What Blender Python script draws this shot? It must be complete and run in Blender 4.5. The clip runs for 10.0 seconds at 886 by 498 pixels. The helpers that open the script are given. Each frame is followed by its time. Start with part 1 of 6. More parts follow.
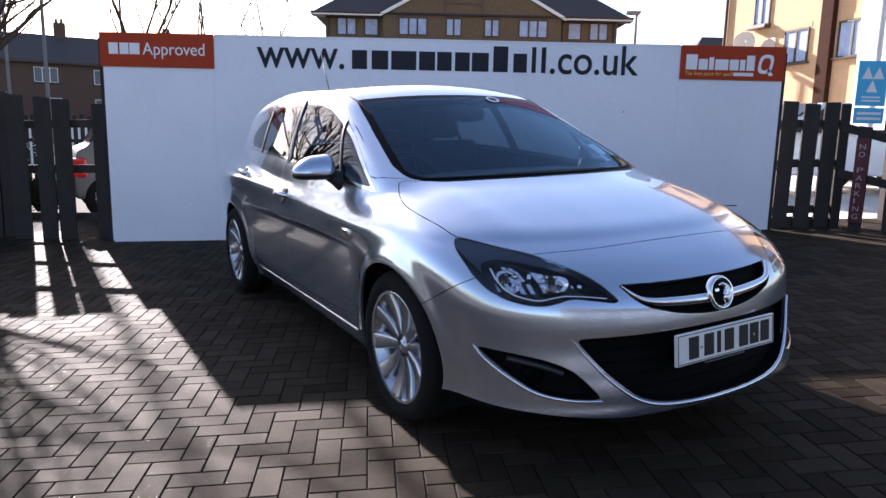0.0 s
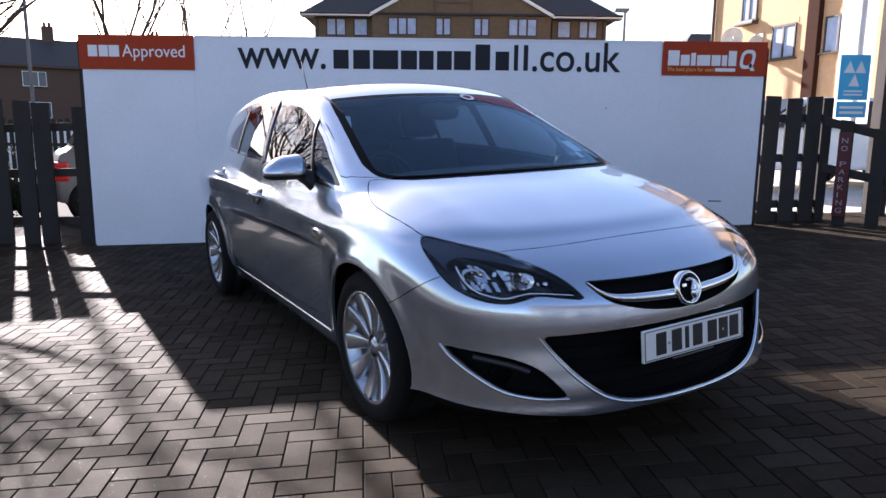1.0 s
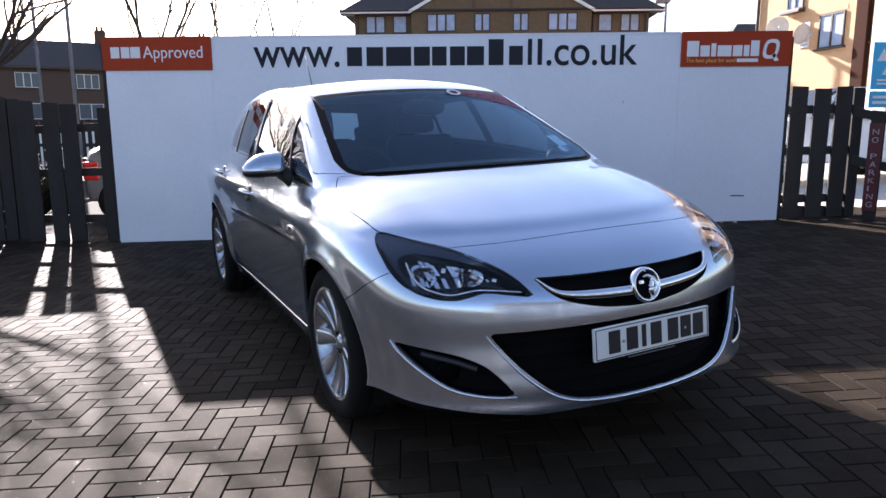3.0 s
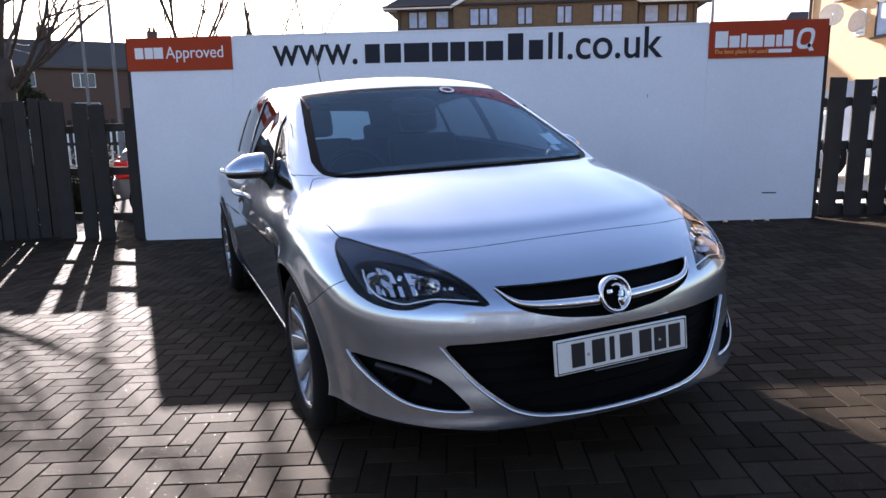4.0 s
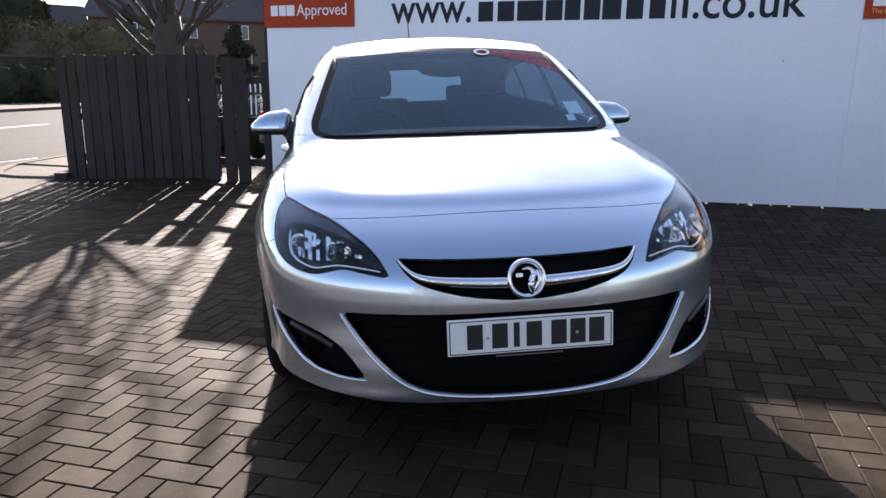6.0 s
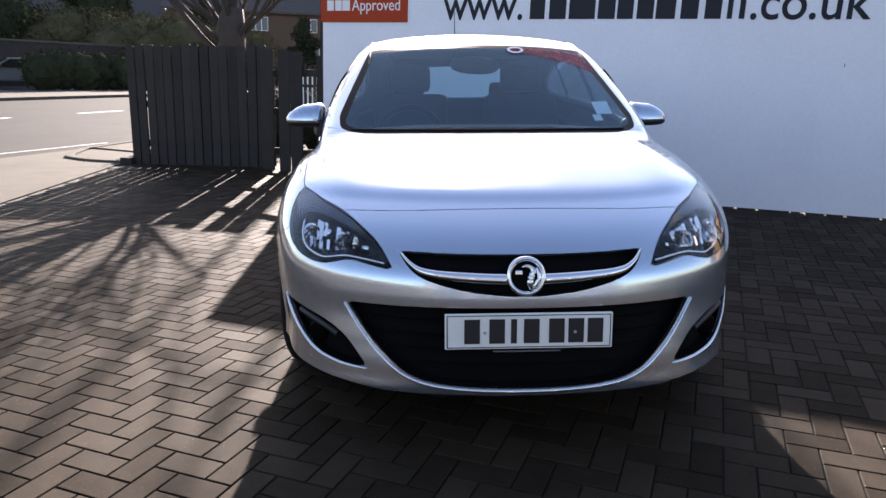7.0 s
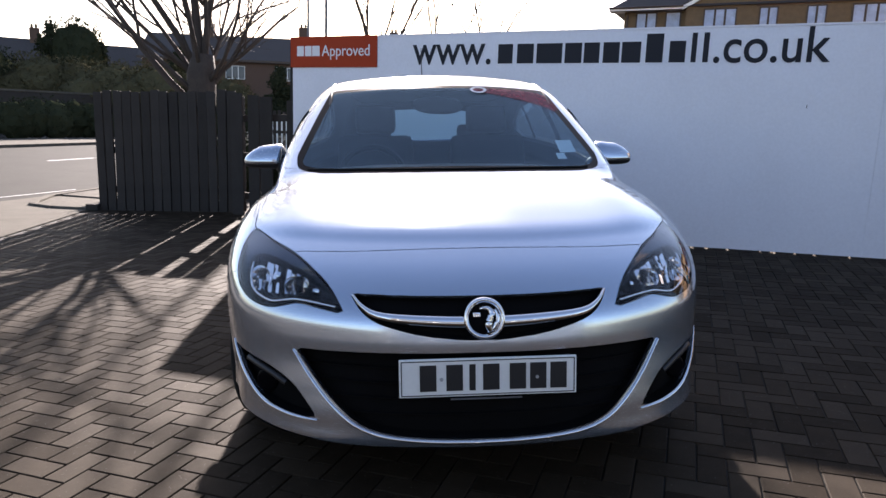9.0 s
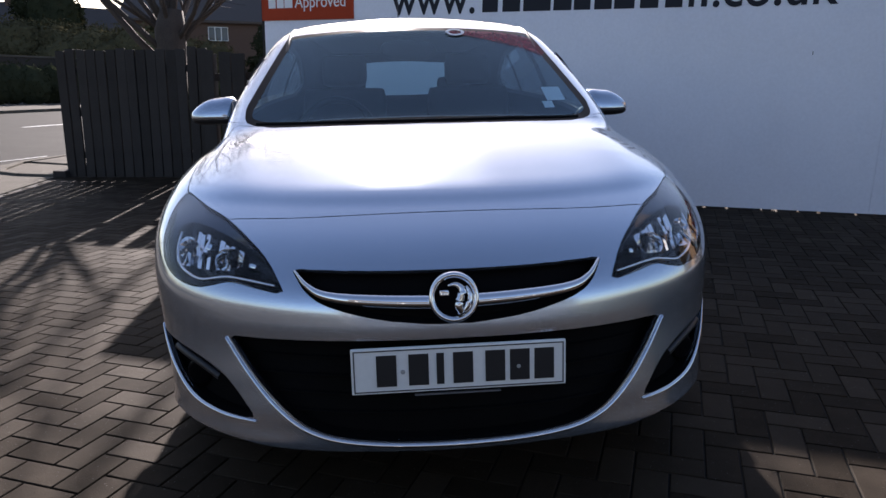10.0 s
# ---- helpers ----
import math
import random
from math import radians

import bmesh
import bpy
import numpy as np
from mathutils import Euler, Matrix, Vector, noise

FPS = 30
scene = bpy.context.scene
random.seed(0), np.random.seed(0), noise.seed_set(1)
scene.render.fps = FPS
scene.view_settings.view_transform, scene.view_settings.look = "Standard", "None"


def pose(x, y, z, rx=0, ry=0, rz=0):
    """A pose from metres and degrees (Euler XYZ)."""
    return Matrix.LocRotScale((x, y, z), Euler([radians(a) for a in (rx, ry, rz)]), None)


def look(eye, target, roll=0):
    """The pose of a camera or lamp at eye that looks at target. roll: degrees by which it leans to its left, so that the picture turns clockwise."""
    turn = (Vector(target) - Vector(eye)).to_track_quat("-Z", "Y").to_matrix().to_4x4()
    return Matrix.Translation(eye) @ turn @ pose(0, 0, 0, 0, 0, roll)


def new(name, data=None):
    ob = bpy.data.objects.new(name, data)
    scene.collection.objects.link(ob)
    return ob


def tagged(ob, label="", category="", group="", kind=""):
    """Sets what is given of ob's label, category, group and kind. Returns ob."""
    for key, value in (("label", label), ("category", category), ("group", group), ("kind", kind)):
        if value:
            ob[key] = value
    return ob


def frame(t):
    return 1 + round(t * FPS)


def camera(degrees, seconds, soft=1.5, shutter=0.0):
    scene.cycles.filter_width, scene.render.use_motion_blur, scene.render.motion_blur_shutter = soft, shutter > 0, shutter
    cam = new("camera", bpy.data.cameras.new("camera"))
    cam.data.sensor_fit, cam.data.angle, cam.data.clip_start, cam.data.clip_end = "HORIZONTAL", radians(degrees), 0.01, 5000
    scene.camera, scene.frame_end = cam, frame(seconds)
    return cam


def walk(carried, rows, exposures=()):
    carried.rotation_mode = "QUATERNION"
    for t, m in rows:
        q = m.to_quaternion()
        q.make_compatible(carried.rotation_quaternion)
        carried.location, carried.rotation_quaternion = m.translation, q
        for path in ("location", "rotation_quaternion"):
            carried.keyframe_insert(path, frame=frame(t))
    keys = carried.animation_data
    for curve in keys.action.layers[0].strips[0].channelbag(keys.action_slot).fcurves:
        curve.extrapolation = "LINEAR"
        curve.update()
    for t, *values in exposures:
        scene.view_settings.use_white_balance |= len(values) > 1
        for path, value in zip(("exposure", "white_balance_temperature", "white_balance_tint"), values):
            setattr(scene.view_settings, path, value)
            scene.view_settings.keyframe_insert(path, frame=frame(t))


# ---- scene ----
cam = camera(65.8, 10.0)
PATH = [
    (0, (0.014, 0.058, 1.201), (0.044, 2.029, 0.867), 1.2),
    (0.5, (0.027, 0.066, 1.189), (0.073, 2.037, 0.854), 0.9),
    (1, (0.116, 0.076, 1.195), (0.163, 2.048, 0.86), 0.5),
    (1.5, (0.221, 0.069, 1.191), (0.207, 2.041, 0.857), 0.5),
    (2, (0.31, 0.044, 1.19), (0.263, 2.015, 0.853), 0.6),
    (2.5, (0.354, 0.043, 1.193), (0.296, 2.013, 0.855), 0.4),
    (3, (0.441, 0.098, 1.191), (0.359, 2.066, 0.846), -0.2),
    (4.5, (0.937, 0.284, 1.215), (0.596, 2.216, 0.829), -0.8),
    (5, (1.18, 0.354, 1.212), (0.688, 2.241, 0.769), -0.9),
    (6.5, (1.649, 0.494, 1.248), (0.865, 2.269, 0.764), 2.0),
    (7, (1.711, 0.504, 1.246), (0.849, 2.241, 0.757), 2.2),
    (7.5, (1.718, 0.522, 1.244), (0.779, 2.243, 0.849), 1.9),
    (8, (1.719, 0.518, 1.248), (0.84, 2.279, 0.888), 2.4),
    (8.5, (1.724, 0.536, 1.242), (0.904, 2.326, 0.891), 2.2),
    (9, (1.732, 0.626, 1.213), (0.911, 2.414, 0.854), 1.9),
    (9.5, (1.686, 0.811, 1.192), (0.861, 2.589, 0.796), 1.6),
    (10, (1.655, 0.983, 1.154), (0.866, 2.761, 0.689), 1.1),
]
walk(cam, [(t, look(eye, target, roll)) for t, eye, target, roll in PATH], [(0, 1.97, 6250, 22), (3.0, 2.03, 6300, 21), (4.5, 2.14, 6450, 21), (5.0, 2.17, 6500, 20), (6.5, 2.33, 6750, 20), (7.5, 2.23, 6700, 20), (8.5, 2.02, 6650, 20), (9.0, 2.02, 6650, 20), (9.5, 1.88, 6550, 20), (10, 1.50, 6400, 20)])

# ---------------------------------------------------------------- the lie of the land
def level(x, y):
    """Height of the sloping forecourt; it flattens out far away."""
    far = lambda v, r: r * math.tanh(v / r)
    return 0.037 * far(x + 0.233, 12) + 0.014 * far(y - 2.54, 30)


# ---------------------------------------------------------------- light
SUN_DIR = Vector((-0.503 * math.cos(radians(22.4)), 0.864 * math.cos(radians(22.4)), math.sin(radians(22.4))))
world = bpy.data.worlds.new("sky")
scene.world = world
world.use_nodes = True
wn = world.node_tree
sky = wn.nodes.new("ShaderNodeTexSky")
sky.sky_type = "NISHITA"
sky.sun_disc = False
sky.sun_elevation = radians(22.4)
sky.sun_rotation = radians(-30.2)
sky.dust_density = 1.0
sky.air_density = 1.0
wn.links.new(sky.outputs[0], wn.nodes["Background"].inputs[0])
wn.nodes["Background"].inputs[1].default_value = 0.070
sun = new("sun", bpy.data.lights.new("sun", "SUN"))
sun.data.energy = 5.0
sun.data.angle = radians(0.53)
sun.data.color = (1.0, 0.945, 0.86)
sun.matrix_world = look(SUN_DIR * 60, (0, 0, 0))


# ---------------------------------------------------------------- materials
def mat(name, base, rough=0.6, metal=0.0, var=0.12, scale=8.0, fine=90.0, bump=0.0, coat=0.0, spec=0.5, rnd=0.0, stain=0.0, patchy=0.0, sparkle=0.0):
    """A node material: base colour broken up at two scales, with relief; rnd: variation from piece to piece."""
    m = bpy.data.materials.new(name)
    m.use_nodes = True
    t = m.node_tree
    n, l = t.nodes, t.links
    b = n["Principled BSDF"]
    co = n.new("ShaderNodeTexCoord")
    big, small = n.new("ShaderNodeTexNoise"), n.new("ShaderNodeTexNoise")
    big.inputs["Scale"].default_value, small.inputs["Scale"].default_value = scale, fine
    big.inputs["Detail"].default_value, small.inputs["Detail"].default_value = 5, 3
    where = n.new("ShaderNodeNewGeometry").outputs["Position"] if sparkle else co.outputs["Object"]
    l.new(where, big.inputs["Vector"])
    l.new(where, small.inputs["Vector"])
    add = n.new("ShaderNodeMath")
    add.operation = "ADD"
    l.new(big.outputs["Fac"], add.inputs[0])
    l.new(small.outputs["Fac"], add.inputs[1])
    last = add
    if rnd:
        info = n.new("ShaderNodeObjectInfo")
        geo = n.new("ShaderNodeNewGeometry")
        both = n.new("ShaderNodeMath")
        both.operation = "ADD"
        l.new(info.outputs["Random"], both.inputs[0])
        l.new(geo.outputs["Random Per Island"], both.inputs[1])
        frac = n.new("ShaderNodeMath")
        frac.operation = "FRACT"
        l.new(both.outputs[0], frac.inputs[0])
        mul = n.new("ShaderNodeMath")
        mul.operation = "MULTIPLY_ADD"
        l.new(frac.outputs[0], mul.inputs[0])
        mul.inputs[1].default_value = rnd
        l.new(add.outputs[0], mul.inputs[2])
        last = mul
    rng = n.new("ShaderNodeMapRange")
    rng.inputs["From Min"].default_value, rng.inputs["From Max"].default_value = 0.6, 1.4 + rnd
    rng.inputs["To Min"].default_value, rng.inputs["To Max"].default_value = 1 - var, 1 + var
    l.new(last.outputs[0], rng.inputs["Value"])
    mix = n.new("ShaderNodeMix")
    mix.data_type, mix.blend_type = "RGBA", "MULTIPLY"
    mix.inputs[0].default_value = 1
    mix.inputs[6].default_value = (*base, 1)
    l.new(rng.outputs[0], mix.inputs[7])
    out = mix.outputs[2]
    if stain:
        blot, ramp, dirty = n.new("ShaderNodeTexNoise"), n.new("ShaderNodeMapRange"), n.new("ShaderNodeMix")
        blot.inputs["Scale"].default_value, blot.inputs["Detail"].default_value = scale * 0.35, 8
        l.new(where, blot.inputs["Vector"])
        ramp.inputs["From Min"].default_value, ramp.inputs["From Max"].default_value = 0.5, 0.72
        ramp.inputs["To Max"].default_value = stain
        l.new(blot.outputs["Fac"], ramp.inputs["Value"])
        dirty.data_type = "RGBA"
        l.new(ramp.outputs[0], dirty.inputs[0])
        l.new(out, dirty.inputs[6])
        dirty.inputs[7].default_value = (*[c * 0.45 for c in base], 1)
        out = dirty.outputs[2]
    l.new(out, b.inputs["Base Color"])
    b.inputs["Roughness"].default_value = rough
    if patchy:
        worn = n.new("ShaderNodeMapRange")
        worn.inputs["From Min"].default_value, worn.inputs["From Max"].default_value = 0.42, 0.66
        worn.inputs["To Min"].default_value, worn.inputs["To Max"].default_value = rough, max(0.05, rough - patchy)
        l.new(small.outputs["Fac"], worn.inputs["Value"])
        l.new(worn.outputs[0], b.inputs["Roughness"])
    b.inputs["Metallic"].default_value = metal
    b.inputs["Specular IOR Level"].default_value = spec
    b.inputs["Coat Weight"].default_value = coat
    b.inputs["Coat Roughness"].default_value = 0.02
    if sparkle:
        grit, pick, shine, gloss = n.new("ShaderNodeTexVoronoi"), n.new("ShaderNodeMath"), n.new("ShaderNodeMapRange"), n.new("ShaderNodeMapRange")
        grit.inputs["Scale"].default_value = 430
        pick.operation = "GREATER_THAN"
        pick.inputs[1].default_value = 1 - sparkle
        l.new(where, grit.inputs["Vector"])
        l.new(grit.outputs["Color"], pick.inputs[0])
        shine.inputs["To Min"].default_value, shine.inputs["To Max"].default_value = spec, 0.55
        gloss.inputs["To Min"].default_value, gloss.inputs["To Max"].default_value = rough, 0.30
        l.new(pick.outputs[0], shine.inputs["Value"])
        l.new(pick.outputs[0], gloss.inputs["Value"])
        if rnd:
            own = n.new("ShaderNodeMath")
            own.operation = "MULTIPLY_ADD"
            own.inputs[1].default_value, own.inputs[2].default_value = spec * 0.7, spec * 0.65
            l.new(frac.outputs[0], own.inputs[0])
            l.new(own.outputs[0], shine.inputs["To Min"])
        l.new(shine.outputs[0], b.inputs["Specular IOR Level"])
        l.new(gloss.outputs[0], b.inputs["Roughness"])
    if bump:
        bp = n.new("ShaderNodeBump")
        bp.inputs["Strength"].default_value = 1.0
        bp.inputs["Distance"].default_value = bump
        l.new(add.outputs[0], bp.inputs["Height"])
        l.new(bp.outputs[0], b.inputs["Normal"])
    return m


def clear_glass(name, tint, base=0.04, edge=0.9, shade=(1, 1, 1), rise=5.0):
    """Thin clear glass: see-through, with gloss that rises towards grazing views."""
    m = bpy.data.materials.new(name)
    m.use_nodes = True
    n, l = m.node_tree.nodes, m.node_tree.links
    n.remove(n["Principled BSDF"])
    see, shine, mix, lw = n.new("ShaderNodeBsdfTransparent"), n.new("ShaderNodeBsdfGlossy"), n.new("ShaderNodeMixShader"), n.new("ShaderNodeLayerWeight")
    power, lift = n.new("ShaderNodeMath"), n.new("ShaderNodeMath")
    power.operation, lift.operation = "POWER", "MULTIPLY_ADD"
    lw.inputs["Blend"].default_value = 0.5
    power.inputs[1].default_value = rise
    lift.inputs[1].default_value, lift.inputs[2].default_value = edge, base
    l.new(lw.outputs["Facing"], power.inputs[0])
    l.new(power.outputs[0], lift.inputs[0])
    see.inputs[0].default_value = (*tint, 1)
    shine.inputs["Color"].default_value = (*shade, 1)
    shine.inputs["Roughness"].default_value = 0.01
    l.new(lift.outputs[0], mix.inputs[0])
    l.new(see.outputs[0], mix.inputs[1])
    l.new(shine.outputs[0], mix.inputs[2])
    l.new(mix.outputs[0], n["Material Output"].inputs[0])
    return m


def backlit(name, base, through_):
    """Milky sheet that lets some light from behind come through."""
    m = mat(name, base, 0.5, var=0.03)
    n, l = m.node_tree.nodes, m.node_tree.links
    tr, mix = n.new("ShaderNodeBsdfTranslucent"), n.new("ShaderNodeMixShader")
    tr.inputs["Color"].default_value = (*base, 1)
    mix.inputs[0].default_value = through_
    l.new(n["Principled BSDF"].outputs[0], mix.inputs[1])
    l.new(tr.outputs[0], mix.inputs[2])
    l.new(mix.outputs[0], n["Material Output"].inputs[0])
    return m


def perforated(name, base, holes):
    """Printed window film with fine holes that let the view through."""
    m = mat(name, base, 0.5, var=0.2, scale=20, spec=0.1)
    n, l = m.node_tree.nodes, m.node_tree.links
    clear, mix = n.new("ShaderNodeBsdfTransparent"), n.new("ShaderNodeMixShader")
    mix.inputs[0].default_value = holes
    l.new(n["Principled BSDF"].outputs[0], mix.inputs[1])
    l.new(clear.outputs[0], mix.inputs[2])
    l.new(mix.outputs[0], n["Material Output"].inputs[0])
    return m


MILKY = backlit("milky_plastic", (0.85, 0.85, 0.85), 0.6)
PAINT = mat("silver_metallic_paint", (0.53, 0.600, 0.70), 0.19, 0.9, 0.03, 3, 900, coat=1.0)
BLACK = mat("black_plastic", (0.012, 0.012, 0.013), 0.5, var=0.2, fine=300, spec=0.25)
MESH = mat("black_grille", (0.0045, 0.0045, 0.005), 0.7, var=0.3, fine=200, spec=0.05)
FRIT = mat("black_glass_border", (0.003, 0.003, 0.004), 0.3, var=0.1, spec=0.02)
GLOSSBLACK = mat("gloss_black", (0.012, 0.012, 0.013), 0.08, var=0.1)
CHROME = mat("chrome", (0.80, 0.81, 0.83), 0.07, 1.0, 0.03)
ALLOY = mat("alloy_silver", (0.50, 0.52, 0.56), 0.26, 0.85, 0.05, coat=0.5)
TYRE = mat("tyre_rubber", (0.010, 0.010, 0.010), 0.9, spec=0.15, var=0.25, fine=160, bump=0.0006)
SCREEN = clear_glass("windscreen_glass", (0.54, 0.68, 0.74), 0.045, 0.52, (0.50, 0.76, 1.0))
SIDEGLASS = clear_glass("side_glass", (0.22, 0.25, 0.27), 0.05, 1.0)
LENS = clear_glass("lamp_lens", (0.93, 0.95, 0.97), 0.022, 0.70, (1, 1, 1), 3.4)
CLOTH = mat("dark_cloth", (0.022, 0.022, 0.026), 0.9, var=0.3, fine=400, bump=0.0005)
DASH = mat("dash_plastic", (0.020, 0.020, 0.022), 0.6, var=0.2, fine=300, bump=0.0003)
PLATE_WHITE = mat("plate_white", (0.80, 0.80, 0.78), 0.35, var=0.04)
INK = mat("black_ink", (0.012, 0.012, 0.014), 0.5)
WHITE_BOARD = mat("white_board", (0.82, 0.825, 0.88), 0.55, var=0.05, scale=1.3, fine=40, stain=0.12)
RED_SIGN = mat("red_vinyl", (0.40, 0.047, 0.014), 0.5, var=0.06, spec=0.15)
WHITE_VINYL = mat("white_vinyl", (0.82, 0.80, 0.80), 0.5, var=0.03)
DARK_VINYL = mat("dark_grey_vinyl", (0.016, 0.018, 0.026), 0.5, var=0.05, spec=0.2)
FENCE_WOOD = mat("weathered_dark_wood", (0.042, 0.037, 0.034), 0.9, spec=0.2, var=0.35, scale=5, fine=60, bump=0.002, rnd=0.5, stain=0.4)
BLOCK = mat("paving_block", (0.0338, 0.0246, 0.0164), 0.72, var=0.50, scale=14, fine=260, bump=0.0013, rnd=0.9, stain=0.25, spec=0.062, sparkle=0.055)
SAND = mat("joint_sand", (0.010, 0.009, 0.008), 0.95, var=0.3, fine=140, bump=0.002)
ASPHALT = mat("road_asphalt", (0.038, 0.036, 0.033), 0.9, spec=0.08, var=0.2, scale=2, fine=180, bump=0.002, stain=0.2)
CONCRETE = mat("concrete_path", (0.108, 0.097, 0.081), 0.9, spec=0.08, var=0.18, scale=3, fine=120, bump=0.002, stain=0.3)
UNSEEN_ASPHALT = mat("unseen_worn_asphalt", (0.022, 0.0205, 0.019), 0.85, var=0.25, scale=2, fine=120, spec=0.1, stain=0.3)
GROUND = mat("plain_ground", (0.055, 0.048, 0.042), 0.9, var=0.25, scale=1, fine=40)
ROADPAINT = mat("road_marking_white", (0.72, 0.72, 0.70), 0.7, var=0.15, fine=60)
BRICK_YELLOW = mat("yellow_brown_brick", (0.135, 0.092, 0.050), 0.85, var=0.2, scale=4, fine=40, bump=0.002)
BRICK_DARK = mat("dark_red_brick", (0.105, 0.062, 0.044), 0.85, var=0.2, fine=40)
ROOF = mat("dark_roof_tiles", (0.050, 0.043, 0.042), 0.8, var=0.25, fine=30)
ORANGE_BRICK = mat("orange_brick", (0.62, 0.385, 0.215), 0.85, var=0.12, scale=4, fine=60, bump=0.001)
BROWN_METAL = mat("brown_painted_steel", (0.050, 0.021, 0.013), 0.8, var=0.15, spec=0.05)
FRAME_WHITE = mat("white_frame", (0.78, 0.78, 0.76), 0.4, var=0.03)
FRAME_BROWN = mat("brown_frame", (0.045, 0.026, 0.019), 0.5, var=0.1)
PANE = mat("window_pane", (0.08, 0.10, 0.125), 0.12, var=0.2, spec=0.3)
CURTAIN = mat("pale_curtain", (0.38, 0.46, 0.62), 0.9, var=0.3, scale=3)
BARK = mat("bark", (0.055, 0.042, 0.034), 0.9, var=0.3, scale=9, fine=60, bump=0.006)
LEAF = mat("evergreen_leaf", (0.032, 0.037, 0.022), 0.9, var=0.4, scale=2, fine=30, rnd=0.6, spec=0.0)
HEDGE = mat("hedge_leaf", (0.078, 0.071, 0.041), 0.9, var=0.4, scale=2, fine=30, rnd=0.6, spec=0.0)
PALE_LEAF = mat("pale_blossom", (0.42, 0.40, 0.33), 0.8, var=0.3, rnd=0.6)
YARD = mat("pale_yard_concrete", (0.52, 0.49, 0.44), 0.8, var=0.15, scale=2, fine=60, stain=0.2)
PALE_WOOD = mat("pale_painted_wood", (0.60, 0.58, 0.55), 0.7, var=0.15, rnd=0.3)
RED_FILM = perforated("red_film", (0.34, 0.045, 0.07), 0.38)
LAMP_CHROME = mat("bright_lamp_chrome", (0.80, 0.81, 0.83), 0.06, 1.0, 0.25, scale=60, rnd=0.6)
HOUSING = mat("lamp_housing_grey", (0.050, 0.060, 0.080), 0.16, 0.8, var=0.3, scale=30)
FOG_BLADE = mat("satin_grey_plastic", (0.022, 0.022, 0.025), 0.45, 0.2, var=0.1)
SIGN_BLUE = mat("blue_sign", (0.05, 0.45, 0.72), 0.45, var=0.04)
STEEL = mat("galvanised_steel", (0.45, 0.46, 0.47), 0.45, 0.8, 0.1)
PALE_LETTER = mat("pale_letter", (0.40, 0.33, 0.34), 0.6)
GREY_SILVER = mat("dull_silver_paint", (0.13, 0.13, 0.13), 0.45, var=0.05, spec=0.3)
WALL_DARK = mat("dark_wall_brick", (0.036, 0.030, 0.026), 0.9, var=0.3, scale=3, fine=30, stain=0.3)
STEEL_DARK = mat("weathered_steel", (0.16, 0.16, 0.17), 0.6, 0.3, 0.15)
RED_LENS = mat("red_lamp_lens", (0.55, 0.02, 0.015), 0.15, var=0.05)


# ---------------------------------------------------------------- mesh helpers
def part(name, bm, material, parent=None, label="", smooth=False, pose_m=None):
    """Links a bmesh as one mesh object, under parent if there is one."""
    me = bpy.data.meshes.new(name)
    bm.normal_update()
    for f in bm.faces:
        f.smooth = smooth
    bm.to_mesh(me)
    bm.free()
    me.materials.append(material)
    ob = new(name, me)
    if parent is not None:
        ob.parent = parent
    if pose_m is not None:
        ob.matrix_basis = pose_m
    if label:
        tagged(ob, label)
    return ob


def thing(name, label, category, m=None, group="", kind=""):
    ob = new(name)
    ob.empty_display_size = 0.2
    if m is not None:
        ob.matrix_basis = m
    return tagged(ob, label, category, group, kind)


def box(x0, x1, y0, y1, z0, z1, bevel=0.0, bm=None):
    own = bm is None
    bm = bm or bmesh.new()
    vs = [bm.verts.new(p) for p in ((x0, y0, z0), (x1, y0, z0), (x1, y1, z0), (x0, y1, z0), (x0, y0, z1), (x1, y0, z1), (x1, y1, z1), (x0, y1, z1))]
    for f in ((0, 3, 2, 1), (4, 5, 6, 7), (0, 1, 5, 4), (1, 2, 6, 5), (2, 3, 7, 6), (3, 0, 4, 7)):
        bm.faces.new([vs[i] for i in f])
    if bevel and own:
        bmesh.ops.bevel(bm, geom=bm.edges[:], offset=bevel, segments=2, affect="EDGES", profile=0.6)
    return bm


def prism(outline, y0, y1):
    """An outline in (x, z), thick from y0 to y1."""
    bm = bmesh.new()
    a = [bm.verts.new((x, y0, z)) for x, z in outline]
    b = [bm.verts.new((x, y1, z)) for x, z in outline]
    bm.faces.new(a)
    bm.faces.new(b[::-1])
    for i in range(len(a)):
        j = (i + 1) % len(a)
        bm.faces.new((a[j], a[i], b[i], b[j]))
    bmesh.ops.recalc_face_normals(bm, faces=bm.faces[:])
    return bm


def tube(points, radii, sides=8, bm=None, flat=1.0):
    """A bent, tapered round bar through the points."""
    bm = bm or bmesh.new()
    pts = [Vector(p) for p in points]
    rings = []
    for i, p in enumerate(pts):
        d = (pts[min(i + 1, len(pts) - 1)] - pts[max(i - 1, 0)]).normalized()
        u = d.orthogonal().normalized() if abs(d.z) > 0.95 else d.cross(Vector((0, 0, 1))).normalized()
        v = d.cross(u)
        r = radii[i] if hasattr(radii, "__len__") else radii
        rings.append([bm.verts.new(p + (u * math.cos(k * math.tau / sides) + v * flat * math.sin(k * math.tau / sides)) * r) for k in range(sides)])
    for a, b in zip(rings, rings[1:]):
        for k in range(sides):
            bm.faces.new((a[k], a[(k + 1) % sides], b[(k + 1) % sides], b[k]))
    bm.faces.new(rings[0][::-1])
    bm.faces.new(rings[-1])
    return bm


